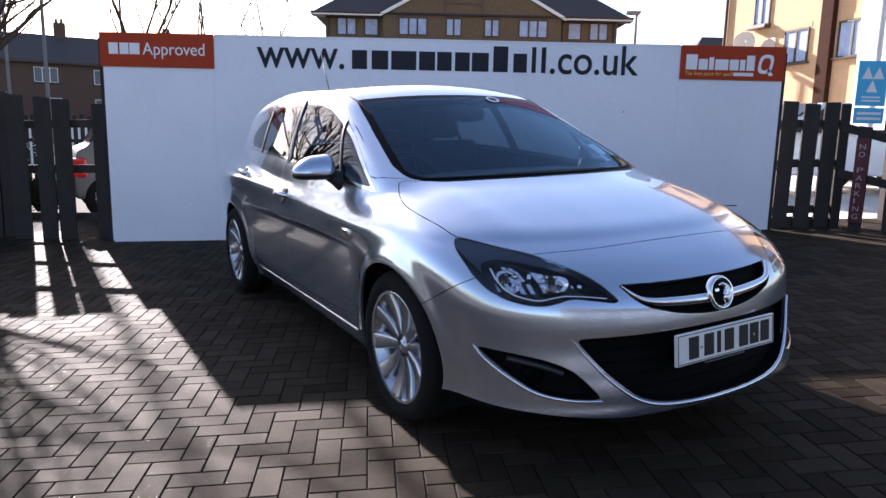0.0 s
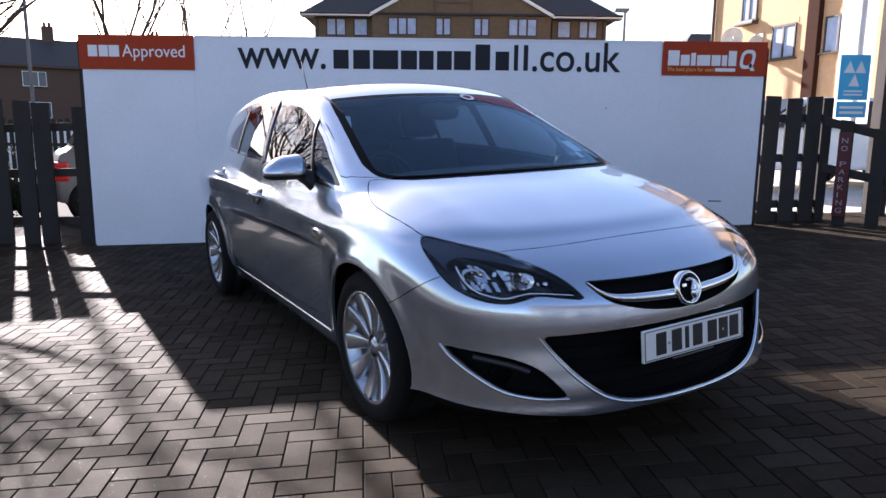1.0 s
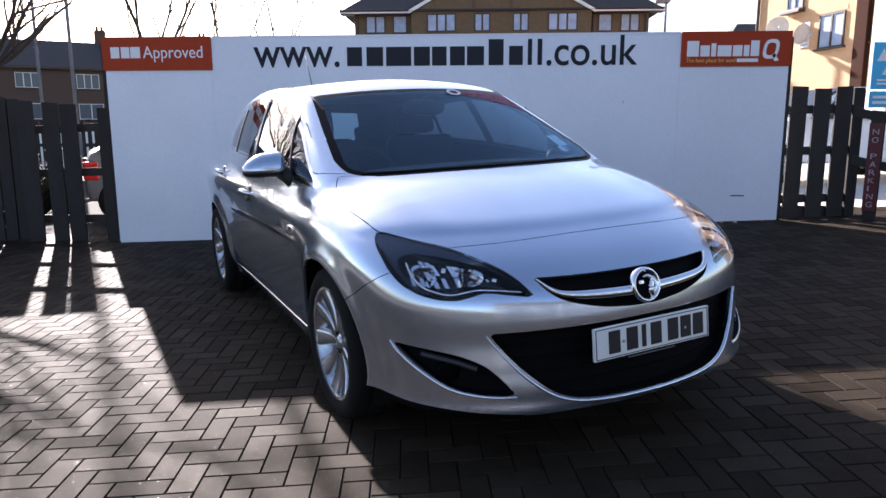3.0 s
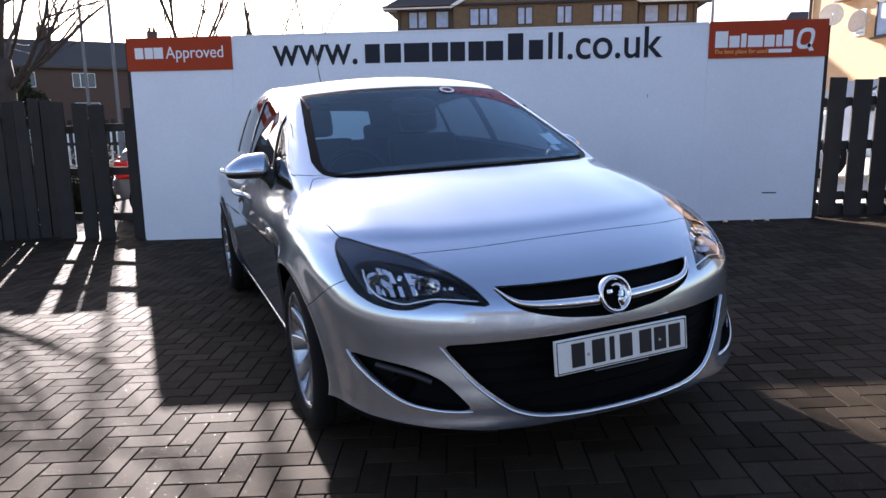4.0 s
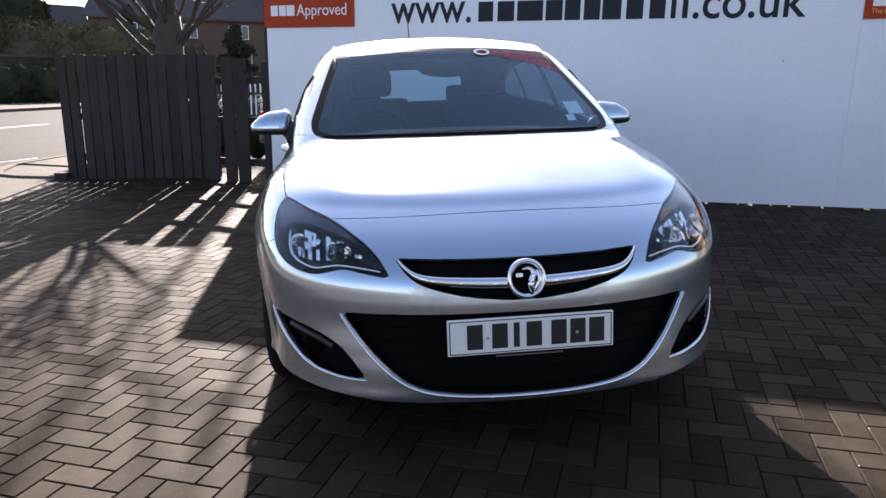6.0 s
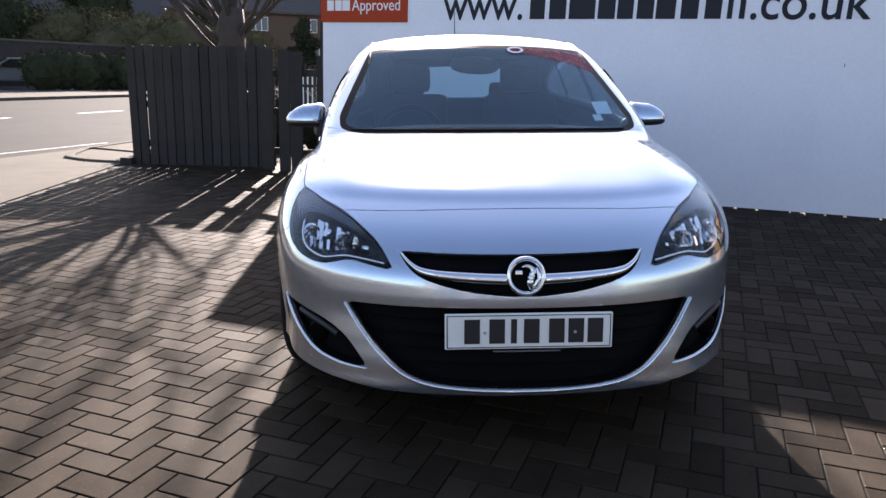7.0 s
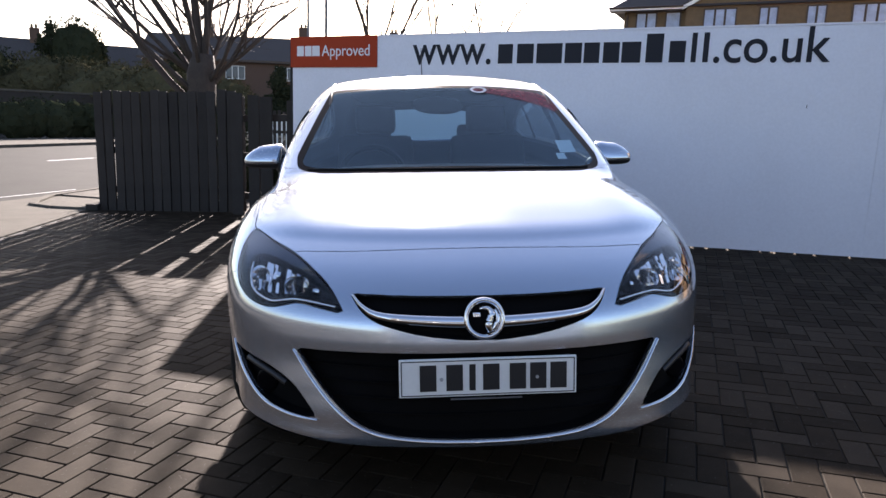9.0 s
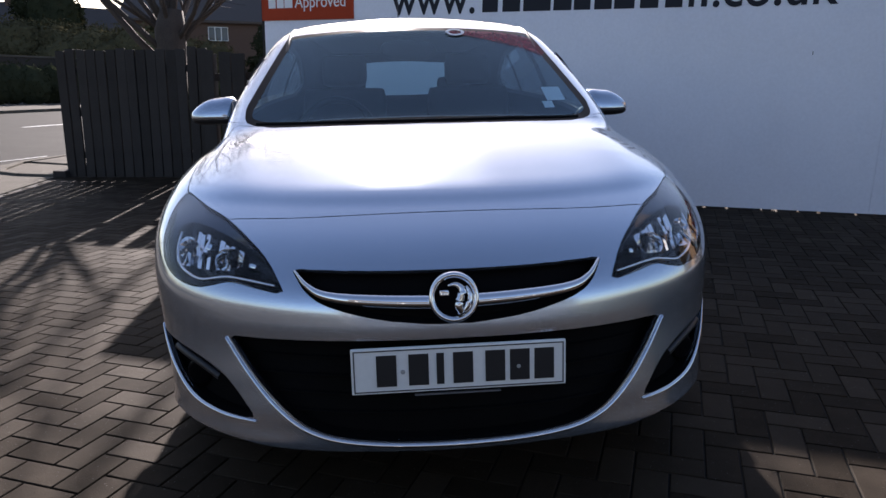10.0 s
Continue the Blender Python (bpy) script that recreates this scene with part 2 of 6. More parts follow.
def lathe(profile, segs=48, axis="x"):
    """A profile of (radius, along) turned round an axis."""
    bm = bmesh.new()
    rings = []
    for r, a in profile:
        ring = []
        for k in range(segs):
            c, s = math.cos(k * math.tau / segs) * r, math.sin(k * math.tau / segs) * r
            ring.append(bm.verts.new((a, c, s) if axis == "x" else (c, a, s) if axis == "y" else (c, s, a)))
        rings.append(ring)
    for a, b in zip(rings, rings[1:]):
        for k in range(segs):
            bm.faces.new((a[k], a[(k + 1) % segs], b[(k + 1) % segs], b[k]))
    bmesh.ops.recalc_face_normals(bm, faces=bm.faces[:])
    return bm


def spline(points, steps=8, closed=False):
    """Catmull-Rom through 2D or 3D points."""
    p = [np.array(q, float) for q in points]
    n = len(p)
    out = []
    for i in range(n if closed else n - 1):
        a, b, c, d = (p[(i - 1) % n], p[i], p[(i + 1) % n], p[(i + 2) % n]) if closed else (p[max(i - 1, 0)], p[i], p[i + 1], p[min(i + 2, n - 1)])
        for k in range(steps):
            t = k / steps
            out.append(0.5 * (2 * b + (c - a) * t + (2 * a - 5 * b + 4 * c - d) * t * t + (3 * b - a - 3 * c + d) * t ** 3))
    if not closed:
        out.append(p[-1])
    return out


def loop(*runs):
    """A closed outline of smooth runs that meet at corners."""
    out = []
    for r in runs:
        out += spline(r, 10)[:-1]
    return np.array(out)


def lettering(name, text, x, z, y, height, material, parent, width=0.0, label="", shear=0.0, rot=None, bold=0.0):
    """Raised letters with the built-in font, read from -y; x, z: lower left corner; height: that of the font's small x times about 2."""
    cu = bpy.data.curves.new(name, "FONT")
    cu.body = text
    cu.size = height
    cu.extrude = 0.002
    cu.shear = shear
    cu.offset = bold
    ob = new("scratch", cu)
    me = bpy.data.meshes.new_from_object(ob.evaluated_get(bpy.context.evaluated_depsgraph_get()))
    bpy.data.objects.remove(ob)
    xs = [v.co.x for v in me.vertices]
    sx = width / (max(xs) - min(xs)) if width else 1.0
    x_min = min(xs)
    for v in me.vertices:
        v.co = Vector(((v.co.x - x_min) * sx, -v.co.z, v.co.y))
    me.materials.clear()
    me.materials.append(material)
    res = new(name, me)
    res.parent = parent
    res.matrix_basis = pose(x, y, z) if rot is None else rot
    if label:
        tagged(res, label)
    return res


# ---------------------------------------------------------------- the car: one shell, cut into its panels
def knots(pairs):
    xs, ys = np.array([p[0] for p in pairs], float), np.array([p[1] for p in pairs], float)
    m = np.gradient(ys, xs)

    def f(v):
        v = np.clip(v, xs[0], xs[-1])
        i = np.clip(np.searchsorted(xs, v) - 1, 0, len(xs) - 2)
        h = xs[i + 1] - xs[i]
        t = (v - xs[i]) / h
        return ((1 + 2 * t) * (1 - t) ** 2) * ys[i] + t * (1 - t) ** 2 * h * m[i] + t * t * (3 - 2 * t) * ys[i + 1] + t * t * (t - 1) * h * m[i + 1]
    return f


def smax(a, b, k):
    h = np.maximum(k - np.abs(a - b), 0) / k
    return np.maximum(a, b) + h * h * k * 0.25


def soft_max(a, b, k):
    """As smax, with a seam that no reflection shows."""
    h = np.maximum(k - np.abs(a - b), 0) / k
    return np.maximum(a, b) + h ** 3 * k / 6


def smin(a, b, k):
    return -smax(-a, -b, k)


NOSE = knots([(0.10, 0.20), (0.16, 0.09), (0.20, 0.03), (0.24, 0.004), (0.29, 0.0), (0.38, 0.014), (0.47, 0.03), (0.55, 0.036), (0.61, 0.047), (0.67, 0.085), (0.73, 0.15), (0.80, 0.27)])
BONNET = knots([(-0.3, 0.45), (0.0, 0.66), (0.12, 0.725), (0.3, 0.801), (0.5, 0.867), (0.75, 0.936), (0.93, 0.975), (1.1, 0.996), (1.3, 0.995), (2.2, 1.0), (3.2, 1.03), (4.0, 1.02), (4.5, 0.98)])
PLAN = knots([(0.0, 0.715), (0.3, 0.800), (0.6, 0.860), (0.95, 0.893), (1.35, 0.888), (1.8, 0.886), (2.6, 0.890), (3.2, 0.900), (3.62, 0.905), (4.0, 0.880), (4.45, 0.800)])
FLANK_FRONT = knots([(0.10, 0.10), (0.18, 0.055), (0.26, 0.030), (0.33, 0.026), (0.42, 0.018), (0.52, 0.010), (0.62, 0.002), (0.70, 0.0), (0.78, 0.010), (0.86, 0.032), (0.93, 0.066), (1.0, 0.115), (1.1, 0.2)])
UNDER_CREASE = knots([(0.10, 0.100), (0.18, 0.064), (0.26, 0.048), (0.33, 0.045), (0.42, 0.039), (0.52, 0.030), (0.62, 0.020), (0.775, 0.0), (1.1, -0.045)])
OVER_CREASE = knots([(0.1, -0.20), (0.60, -0.055), (0.775, 0.0), (0.82, 0.016), (0.87, 0.037), (0.93, 0.067), (1.0, 0.115), (1.1, 0.2)])
CABIN = knots([(0.9, 0.70), (1.2, 0.755), (1.6, 0.80), (2.2, 0.822), (2.8, 0.815), (3.4, 0.78), (4.0, 0.70), (4.4, 0.62)])
ROOFLINE = knots([(1.0, 1.34), (1.6, 1.402), (2.0, 1.440), (2.4, 1.464), (2.9, 1.472), (3.4, 1.445), (3.9, 1.385), (4.3, 1.31)])
REAR = knots([(0.10, 4.20), (0.25, 4.34), (0.45, 4.41), (0.65, 4.415), (0.8, 4.38), (0.95, 4.34), (1.1, 4.28)])
WHEELS = ((0.925, 0.318), (3.60, 0.318))


def flank_offset(y, z):
    """How far the side lies inside the plan: soft by the front wheel, then with a crisp rising shoulder crease."""
    w = np.clip((y - 0.95) / 0.45, 0, 1)
    w = w * w * (3 - 2 * w)
    v = z - 0.062 * (np.clip(y, 1.2, 3.6) - 1.2)
    return (1 - w) * FLANK_FRONT(z) + w * smax(UNDER_CREASE(v), OVER_CREASE(v), 0.008)


def shell(x, y, z):
    """Below nought inside the car's body."""
    ax = np.abs(x)
    plan = 0.125 * (ax / 0.56) ** 2.4
    lip = 0.013 * np.exp(-((z - 0.230) / 0.030) ** 2) * np.clip((ax - 0.22) / 0.25, 0, 1) * np.clip((0.85 - y) / 0.25, 0, 1)
    front = NOSE(z) + plan - y - lip
    side = ax - (PLAN(y) - flank_offset(y, z)) - lip
    for wy, wz in WHEELS:
        r = np.hypot(y - wy, z - wz)
        side = side - 0.016 * np.exp(-((r - 0.36) / 0.045) ** 2)
    ridge = 0.010 * np.exp(-((ax - 0.60 - 0.03 * (y - 0.4)) / 0.09) ** 2) * np.clip((y - 0.3) / 0.4, 0, 1)
    top = (z - (BONNET(y) - 0.078 * (ax / 0.75) ** 2.6 + ridge)) * 0.93
    rear = y - REAR(z) + 0.10 * (ax / 0.7) ** 2.5
    low = smax(soft_max(soft_max(front, side, 0.22), top, 0.17), rear, 0.15)
    low = smax(low, 0.175 - z, 0.05)
    screen = (z - (0.975 + 0.445 * (y - 0.93 - 0.45 * ax * ax))) * 0.9
    roof = z - (ROOFLINE(y) - 0.045 * (ax / 0.6) ** 2)
    aft = np.clip((y - 2.0) / 0.8, 0, 1)
    pillar = (ax - (CABIN(y) - (0.30 - 0.05 * aft) * (z - 0.97) - (0.46 - 0.11 * aft) * np.clip(z - 0.97, 0, 1) ** 2)) * 0.9
    hatch = (y - (4.36 - 0.85 * (z - 0.95)) + 0.12 * (ax / 0.6) ** 2) * 0.78
    cab = smax(smax(smax(screen, pillar, 0.06), roof, 0.075), hatch, 0.10)
    cab = smax(cab, 0.7 - z, 0.02)
    return smin(low, cab, 0.03)


def shell_mesh():
    a, b = np.array((0, 0.80, 0.56)), np.array((0, 3.75, 0.66))
    around = 280
    phi = np.arange(around) * 2 * np.pi / around
    rings = [(a, th) for th in np.linspace(0.012, 0.5, 70)[:-1] * np.pi]
    rings += [(a + (b - a) * k, np.pi / 2) for k in np.linspace(0, 1, 150)[:-1]]
    rings += [(b, th) for th in np.linspace(0.5, 0.985, 34) * np.pi]
    o = np.array([r[0] for r in rings])[:, None, :] + np.zeros((1, around, 1))
    th = np.array([r[1] for r in rings])[:, None]
    d = np.stack([np.sin(th) * np.sin(phi), -np.cos(th) + 0 * phi, np.sin(th) * np.cos(phi)], -1)
    lo, hi = np.zeros(d.shape[:2]), np.full(d.shape[:2], 2.2)
    for _ in range(36):
        mid = (lo + hi) / 2
        p = o + d * mid[..., None]
        out = shell(p[..., 0], p[..., 1], p[..., 2]) > 0
        hi, lo = np.where(out, mid, hi), np.where(out, lo, mid)
    p = o + d * lo[..., None]
    n = len(rings)
    bm = bmesh.new()
    vs = [[bm.verts.new(p[i, j]) for j in range(around)] for i in range(n)]
    for i in range(n - 1):
        for j in range(around):
            k = (j + 1) % around
            bm.faces.new((vs[i][j], vs[i + 1][j], vs[i + 1][k], vs[i][k]))
    bm.faces.new([vs[0][j] for j in range(around)])
    bm.faces.new([vs[-1][j] for j in range(around)][::-1])
    bmesh.ops.recalc_face_normals(bm, faces=bm.faces[:])
    bm.normal_update()
    return bm


def outline_distance(line):
    """Signed distance in the plane to a closed outline; below nought inside."""
    a = np.array(line)
    b = np.roll(a, -1, 0)

    def f(p, q):
        best, inside = np.full(p.shape, 1e9), np.zeros(p.shape, bool)
        for (ax, ay), (bx, by) in zip(a, b):
            ex, ey = bx - ax, by - ay
            t = np.clip(((p - ax) * ex + (q - ay) * ey) / (ex * ex + ey * ey + 1e-12), 0, 1)
            best = np.minimum(best, (p - ax - t * ex) ** 2 + (q - ay - t * ey) ** 2)
            hit = (ay > q) != (by > q)
            with np.errstate(divide="ignore", invalid="ignore"):
                inside ^= hit & (p < ex * (q - ay) / (ey if ey else 1e-12) + ax)
        d = np.sqrt(best)
        return np.where(inside, -d, d)
    return f


def carve(bm, layer, fn, region, only=(0,)):
    """Splits the faces along fn = 0 and gives those inside, if of a region in only, the new region."""
    bm.verts.index_update()
    co = np.array([v.co[:] for v in bm.verts])
    f = fn(co[:, 0], co[:, 1], co[:, 2])
    f = np.where(np.abs(f) < 4e-4, 0.0, f)
    value = dict(zip(bm.verts, f))
    cross = [e for e in bm.edges if value[e.verts[0]] * value[e.verts[1]] < 0 and any(g[layer] in only for g in e.link_faces)]
    faces = set()
    for e in cross:
        fa, fb = value[e.verts[0]], value[e.verts[1]]
        faces.update(e.link_faces)
        _, nv = bmesh.utils.edge_split(e, e.verts[0], fa / (fa - fb))
        value[nv] = 0.0
    for v, x in list(value.items()):
        if x == 0.0:
            faces.update(v.link_faces)
    todo = list(faces)
    while todo:
        fc = todo.pop()
        if not fc.is_valid:
            continue
        vs = list(fc.verts)
        n = len(vs)
        vals = [value[v] for v in vs]
        if min(vals) >= 0 or max(vals) <= 0:
            continue
        zero = [i for i in range(n) if vals[i] == 0.0]
        best = None
        for i in zero:
            for j in zero:
                if j > i and (j - i) % n not in (1, n - 1):
                    a, b = vals[i + 1:j], vals[j + 1:] + vals[:i]
                    score = abs(sum(a) - sum(b)) if sum(a) * sum(b) <= 0 else -1
                    if best is None or score > best[0]:
                        best = (score, i, j)
        if best and best[0] > 0:
            nf, _ = bmesh.utils.face_split(fc, vs[best[1]], vs[best[2]])
            nf[layer] = fc[layer]
            todo += [fc, nf]
    chosen = []
    for fc in bm.faces:
        if fc[layer] in only:
            s = sum(value.get(v, 0.0) for v in fc.verts)
            if s == 0.0 or min(value.get(v, 0.0) for v in fc.verts) < 0 < max(value.get(v, 0.0) for v in fc.verts):
                c = np.array([fc.calc_center_median()[:]])
                s = float(fn(c[:, 0], c[:, 1], c[:, 2])[0])
            if s < 0:
                fc[layer] = region
                chosen.append(fc)
    return chosen


def take(bm, layer, regions):
    """A copy of the faces of these regions."""
    nb = bmesh.new()
    twin = {}
    for f in bm.faces:
        if f[layer] in regions:
            vs = []
            for v in f.verts:
                if v not in twin:
                    twin[v] = nb.verts.new(v.co)
                vs.append(twin[v])
            try:
                nb.faces.new(vs)
            except ValueError:
                pass
    bmesh.ops.remove_doubles(nb, verts=nb.verts[:], dist=0.0011)
    bmesh.ops.dissolve_degenerate(nb, edges=nb.edges[:], dist=0.0004)
    bmesh.ops.delete(nb, geom=[e for e in nb.edges if not e.link_faces], context="EDGES")
    bmesh.ops.delete(nb, geom=[v for v in nb.verts if not v.link_faces], context="VERTS")
    nb.normal_update()
    return nb


def panel(bm, gap=0.002, depth=0.012):
    """Draws a panel's border in by the gap and turns its edge inwards."""
    for e in bm.edges:
        e.smooth = True
    rim = [e for e in bm.edges if e.is_boundary]
    pull = {}
    for e in rim:
        f = e.link_faces[0]
        d = (e.verts[1].co - e.verts[0].co).normalized()
        side = f.normal.cross(d)
        if side.dot(f.calc_center_median() - e.verts[0].co) < 0:
            side.negate()
        for v in e.verts:
            pull.setdefault(v, []).append(side)
    norm = {v: v.normal.copy() for v in pull}
    for v, s in pull.items():
        m = sum(s, Vector())
        if m.length > 1e-6:
            m.normalize()
            room = [(e.other_vert(v).co - v.co).dot(m) for e in v.link_edges if not e.is_boundary]
            pull[v] = m * min([gap] + [0.5 * q for q in room if q > 1e-5])
        else:
            pull[v] = Vector()
    for v, s in pull.items():
        v.co += s
    turned_in = bm.faces.layers.int.new("turned_in")
    old = set(bm.faces)
    res = bmesh.ops.extrude_edge_only(bm, edges=rim)
    for f in bm.faces:
        if f not in old:
            f[turned_in] = 1
    for v in [g for g in res["geom"] if isinstance(g, bmesh.types.BMVert)]:
        near = min((w for e in v.link_edges for w in [e.other_vert(v)] if w in norm), key=lambda w: (w.co - v.co).length, default=None)
        if near:
            v.co -= norm[near] * depth
    for e in rim:
        e.smooth = False
    bm.normal_update()
    return bm


def shell_part(name, bm, material, parent, label=""):
    """A panel whose shading follows the shell's own curve."""
    ob = part(name, bm, material, parent, label, smooth=True)
    me = ob.data
    co = np.array([v.co[:] for v in me.vertices])
    x, y, z = co.T
    e = 0.010
    n = np.stack([shell(x + e, y, z) - shell(x - e, y, z), shell(x, y + e, z) - shell(x, y - e, z), shell(x, y, z + e) - shell(x, y, z - e)], -1)
    n /= np.linalg.norm(n, axis=1)[:, None] + 1e-9
    side = me.attributes["turned_in"].data if "turned_in" in me.attributes else None
    out = [None] * len(me.loops)
    for f in me.polygons:
        wall = side is not None and side[f.index].value
        flip = -1 if np.dot(n[f.vertices[0]], f.normal) < 0 else 1
        for li, vi in zip(f.loop_indices, f.vertices):
            out[li] = tuple(f.normal) if wall else tuple(n[vi] * flip)
    me.normals_split_custom_set(out)
    return ob


def recess(bm, shift):
    """Sinks a patch, leaving side walls."""
    old = bm.faces[:]
    res = bmesh.ops.extrude_face_region(bm, geom=old)
    bmesh.ops.delete(bm, geom=[f for f in old if f.is_valid], context="FACES_ONLY")
    moved = [g for g in res["geom"] if isinstance(g, bmesh.types.BMVert)]
    for e in bm.edges:
        e.smooth = True
    bmesh.ops.translate(bm, verts=moved, vec=shift)
    up = set(moved)
    for e in bm.edges:
        if e.verts[0] in up and e.verts[1] in up and any(not all(v in up for v in f.verts) for f in e.link_faces):
            e.smooth = False
    bm.normal_update()
    return bm


def skin(bm):
    """A finder of the nearest shell point along a way."""
    from mathutils.bvhtree import BVHTree
    tree = BVHTree.FromBMesh(bm)

    def front(x, z, off=0.0):
        hit = tree.ray_cast(Vector((x, -1.0, z)), Vector((0, 1, 0)))[0]
        return hit + Vector((0, -off, 0)) if hit else Vector((x, 0.1, z))

    def flank(sx, y, z, off=0.0):
        hit, nrm = tree.ray_cast(Vector((sx * 2.0, y, z)), Vector((-sx, 0, 0)))[:2]
        return hit + nrm * off if hit else Vector((sx * 0.85, y, z))

    def over(x, y, off=0.0):
        hit, nrm = tree.ray_cast(Vector((x, y, 3.0)), Vector((0, 0, -1)))[:2]
        return hit + nrm * off if hit else Vector((x, y, 1.0))
    return front, flank, over


def ribbon(points, normals, width, thick, bm=None, taper=True):
    """A trim strip: width across, rounded, following the points."""
    bm = bm or bmesh.new()
    pts = [Vector(p) for p in points]
    rows = []
    n = len(pts)
    for i, p in enumerate(pts):
        d = (pts[min(i + 1, n - 1)] - pts[max(i - 1, 0)]).normalized()
        nrm = Vector(normals[i]).normalized()
        u = nrm.cross(d).normalized()
        w = width(i / (n - 1)) if callable(width) else width
        rows.append([bm.verts.new(p + u * w * a + nrm * thick * b) for a, b in ((-0.5, -0.6), (-0.5, 0.25), (-0.25, 0.85), (0, 1.0), (0.25, 0.85), (0.5, 0.25), (0.5, -0.6))])
    for a, b in zip(rows, rows[1:]):
        for k in range(6):
            bm.faces.new((a[k], a[k + 1], b[k + 1], b[k]))
    bmesh.ops.recalc_face_normals(bm, faces=bm.faces[:])
    return bm


GRILLE = loop([(-0.392, 0.672), (-0.2, 0.669), (0, 0.668), (0.2, 0.669), (0.392, 0.672)], [(0.392, 0.672), (0.338, 0.611), (0.22, 0.573), (0.11, 0.556), (0, 0.550), (-0.11, 0.556), (-0.22, 0.573), (-0.338, 0.611), (-0.392, 0.672)])
INTAKE = loop([(-0.562, 0.505), (-0.3, 0.511), (0, 0.513), (0.3, 0.511), (0.562, 0.505)], [(0.562, 0.505), (0.512, 0.432), (0.443, 0.356), (0.36, 0.296), (0.24, 0.270), (0, 0.262), (-0.24, 0.270), (-0.36, 0.296), (-0.443, 0.356), (-0.512, 0.432), (-0.562, 0.505)])
FOG = loop([(0.500, 0.302), (0.59, 0.306), (0.675, 0.326), (0.735, 0.370), (0.778, 0.420), (0.800, 0.458)], [(0.800, 0.458), (0.72, 0.448), (0.64, 0.428), (0.57, 0.388), (0.500, 0.302)])
LAMP = loop([(0.408, 0.616), (0.452, 0.680), (0.507, 0.722), (0.585, 0.762), (0.665, 0.785), (0.752, 0.812)], [(0.752, 0.812), (0.778, 0.780), (0.787, 0.735), (0.784, 0.692), (0.762, 0.652), (0.715, 0.625), (0.655, 0.616), (0.605, 0.625), (0.555, 0.637), (0.49, 0.629), (0.408, 0.616)])
SCREEN_OUT = loop([(-0.56, 0.974), (-0.3, 0.980), (0, 0.983), (0.3, 0.980), (0.56, 0.974)], [(0.56, 0.974), (0.658, 0.988), (0.682, 1.040)], [(0.682, 1.040), (0.640, 1.17), (0.585, 1.325)], [(0.585, 1.325), (0.572, 1.347), (0.545, 1.355)], [(0.545, 1.355), (0.3, 1.372), (0, 1.378), (-0.3, 1.372), (-0.545, 1.355)], [(-0.545, 1.355), (-0.572, 1.347), (-0.585, 1.325)], [(-0.585, 1.325), (-0.640, 1.17), (-0.682, 1.040)], [(-0.682, 1.040), (-0.658, 0.988), (-0.56, 0.974)])
BONNET_OUT = loop([(-0.600, 0.382), (-0.43, 0.322), (-0.25, 0.292), (0, 0.284), (0.25, 0.292), (0.43, 0.322), (0.600, 0.382)], [(0.600, 0.382), (0.675, 0.475), (0.748, 0.602), (0.770, 0.735), (0.778, 0.86), (0.774, 0.98), (0.750, 1.08), (0.728, 1.135)], [(0.728, 1.135), (0.710, 1.162), (0.685, 1.152)], [(0.685, 1.152), (0.5, 1.030), (0.25, 0.948), (0, 0.922), (-0.25, 0.948), (-0.5, 1.030), (-0.685, 1.152)], [(-0.685, 1.152), (-0.710, 1.162), (-0.728, 1.135)], [(-0.728, 1.135), (-0.750, 1.08), (-0.774, 0.98), (-0.778, 0.86), (-0.768, 0.735), (-0.748, 0.602), (-0.675, 0.475), (-0.600, 0.382)])
DLO = loop([(1.255, 0.921), (1.50, 0.945), (2.0, 0.992), (2.5, 1.028), (3.0, 1.050), (3.40, 1.068)], [(3.40, 1.068), (3.53, 1.13), (3.46, 1.21)], [(3.46, 1.21), (3.13, 1.312), (2.8, 1.350), (2.4, 1.362), (2.05, 1.320), (1.685, 1.193), (1.425, 1.042), (1.255, 0.921)])
DOOR_F = loop([(1.42, 0.33), (1.9, 0.315), (2.36, 0.315)], [(2.36, 0.315), (2.40, 0.6), (2.42, 1.0), (2.47, 1.37), (2.47, 1.41)], [(2.47, 1.41), (2.1, 1.38), (1.8, 1.25), (1.5, 1.075), (1.345, 0.955)], [(1.345, 0.955), (1.36, 0.75), (1.39, 0.5), (1.42, 0.33)])
DOOR_R = loop([(2.36, 0.315), (2.8, 0.315), (3.10, 0.33)], [(3.10, 0.33), (3.19, 0.45), (3.22, 0.66), (3.42, 0.86), (3.50, 1.10), (3.47, 1.30)], [(3.47, 1.30), (3.0, 1.40), (2.6, 1.415), (2.47, 1.41)], [(2.47, 1.41), (2.47, 1.37), (2.42, 1.0), (2.40, 0.6), (2.36, 0.315)])
REAR_GLASS = loop([(-0.48, 1.06), (0, 1.05), (0.48, 1.06)], [(0.48, 1.06), (0.46, 1.20), (0.42, 1.30)], [(0.42, 1.30), (0, 1.32), (-0.42, 1.30)], [(-0.42, 1.30), (-0.46, 1.20), (-0.48, 1.06)])


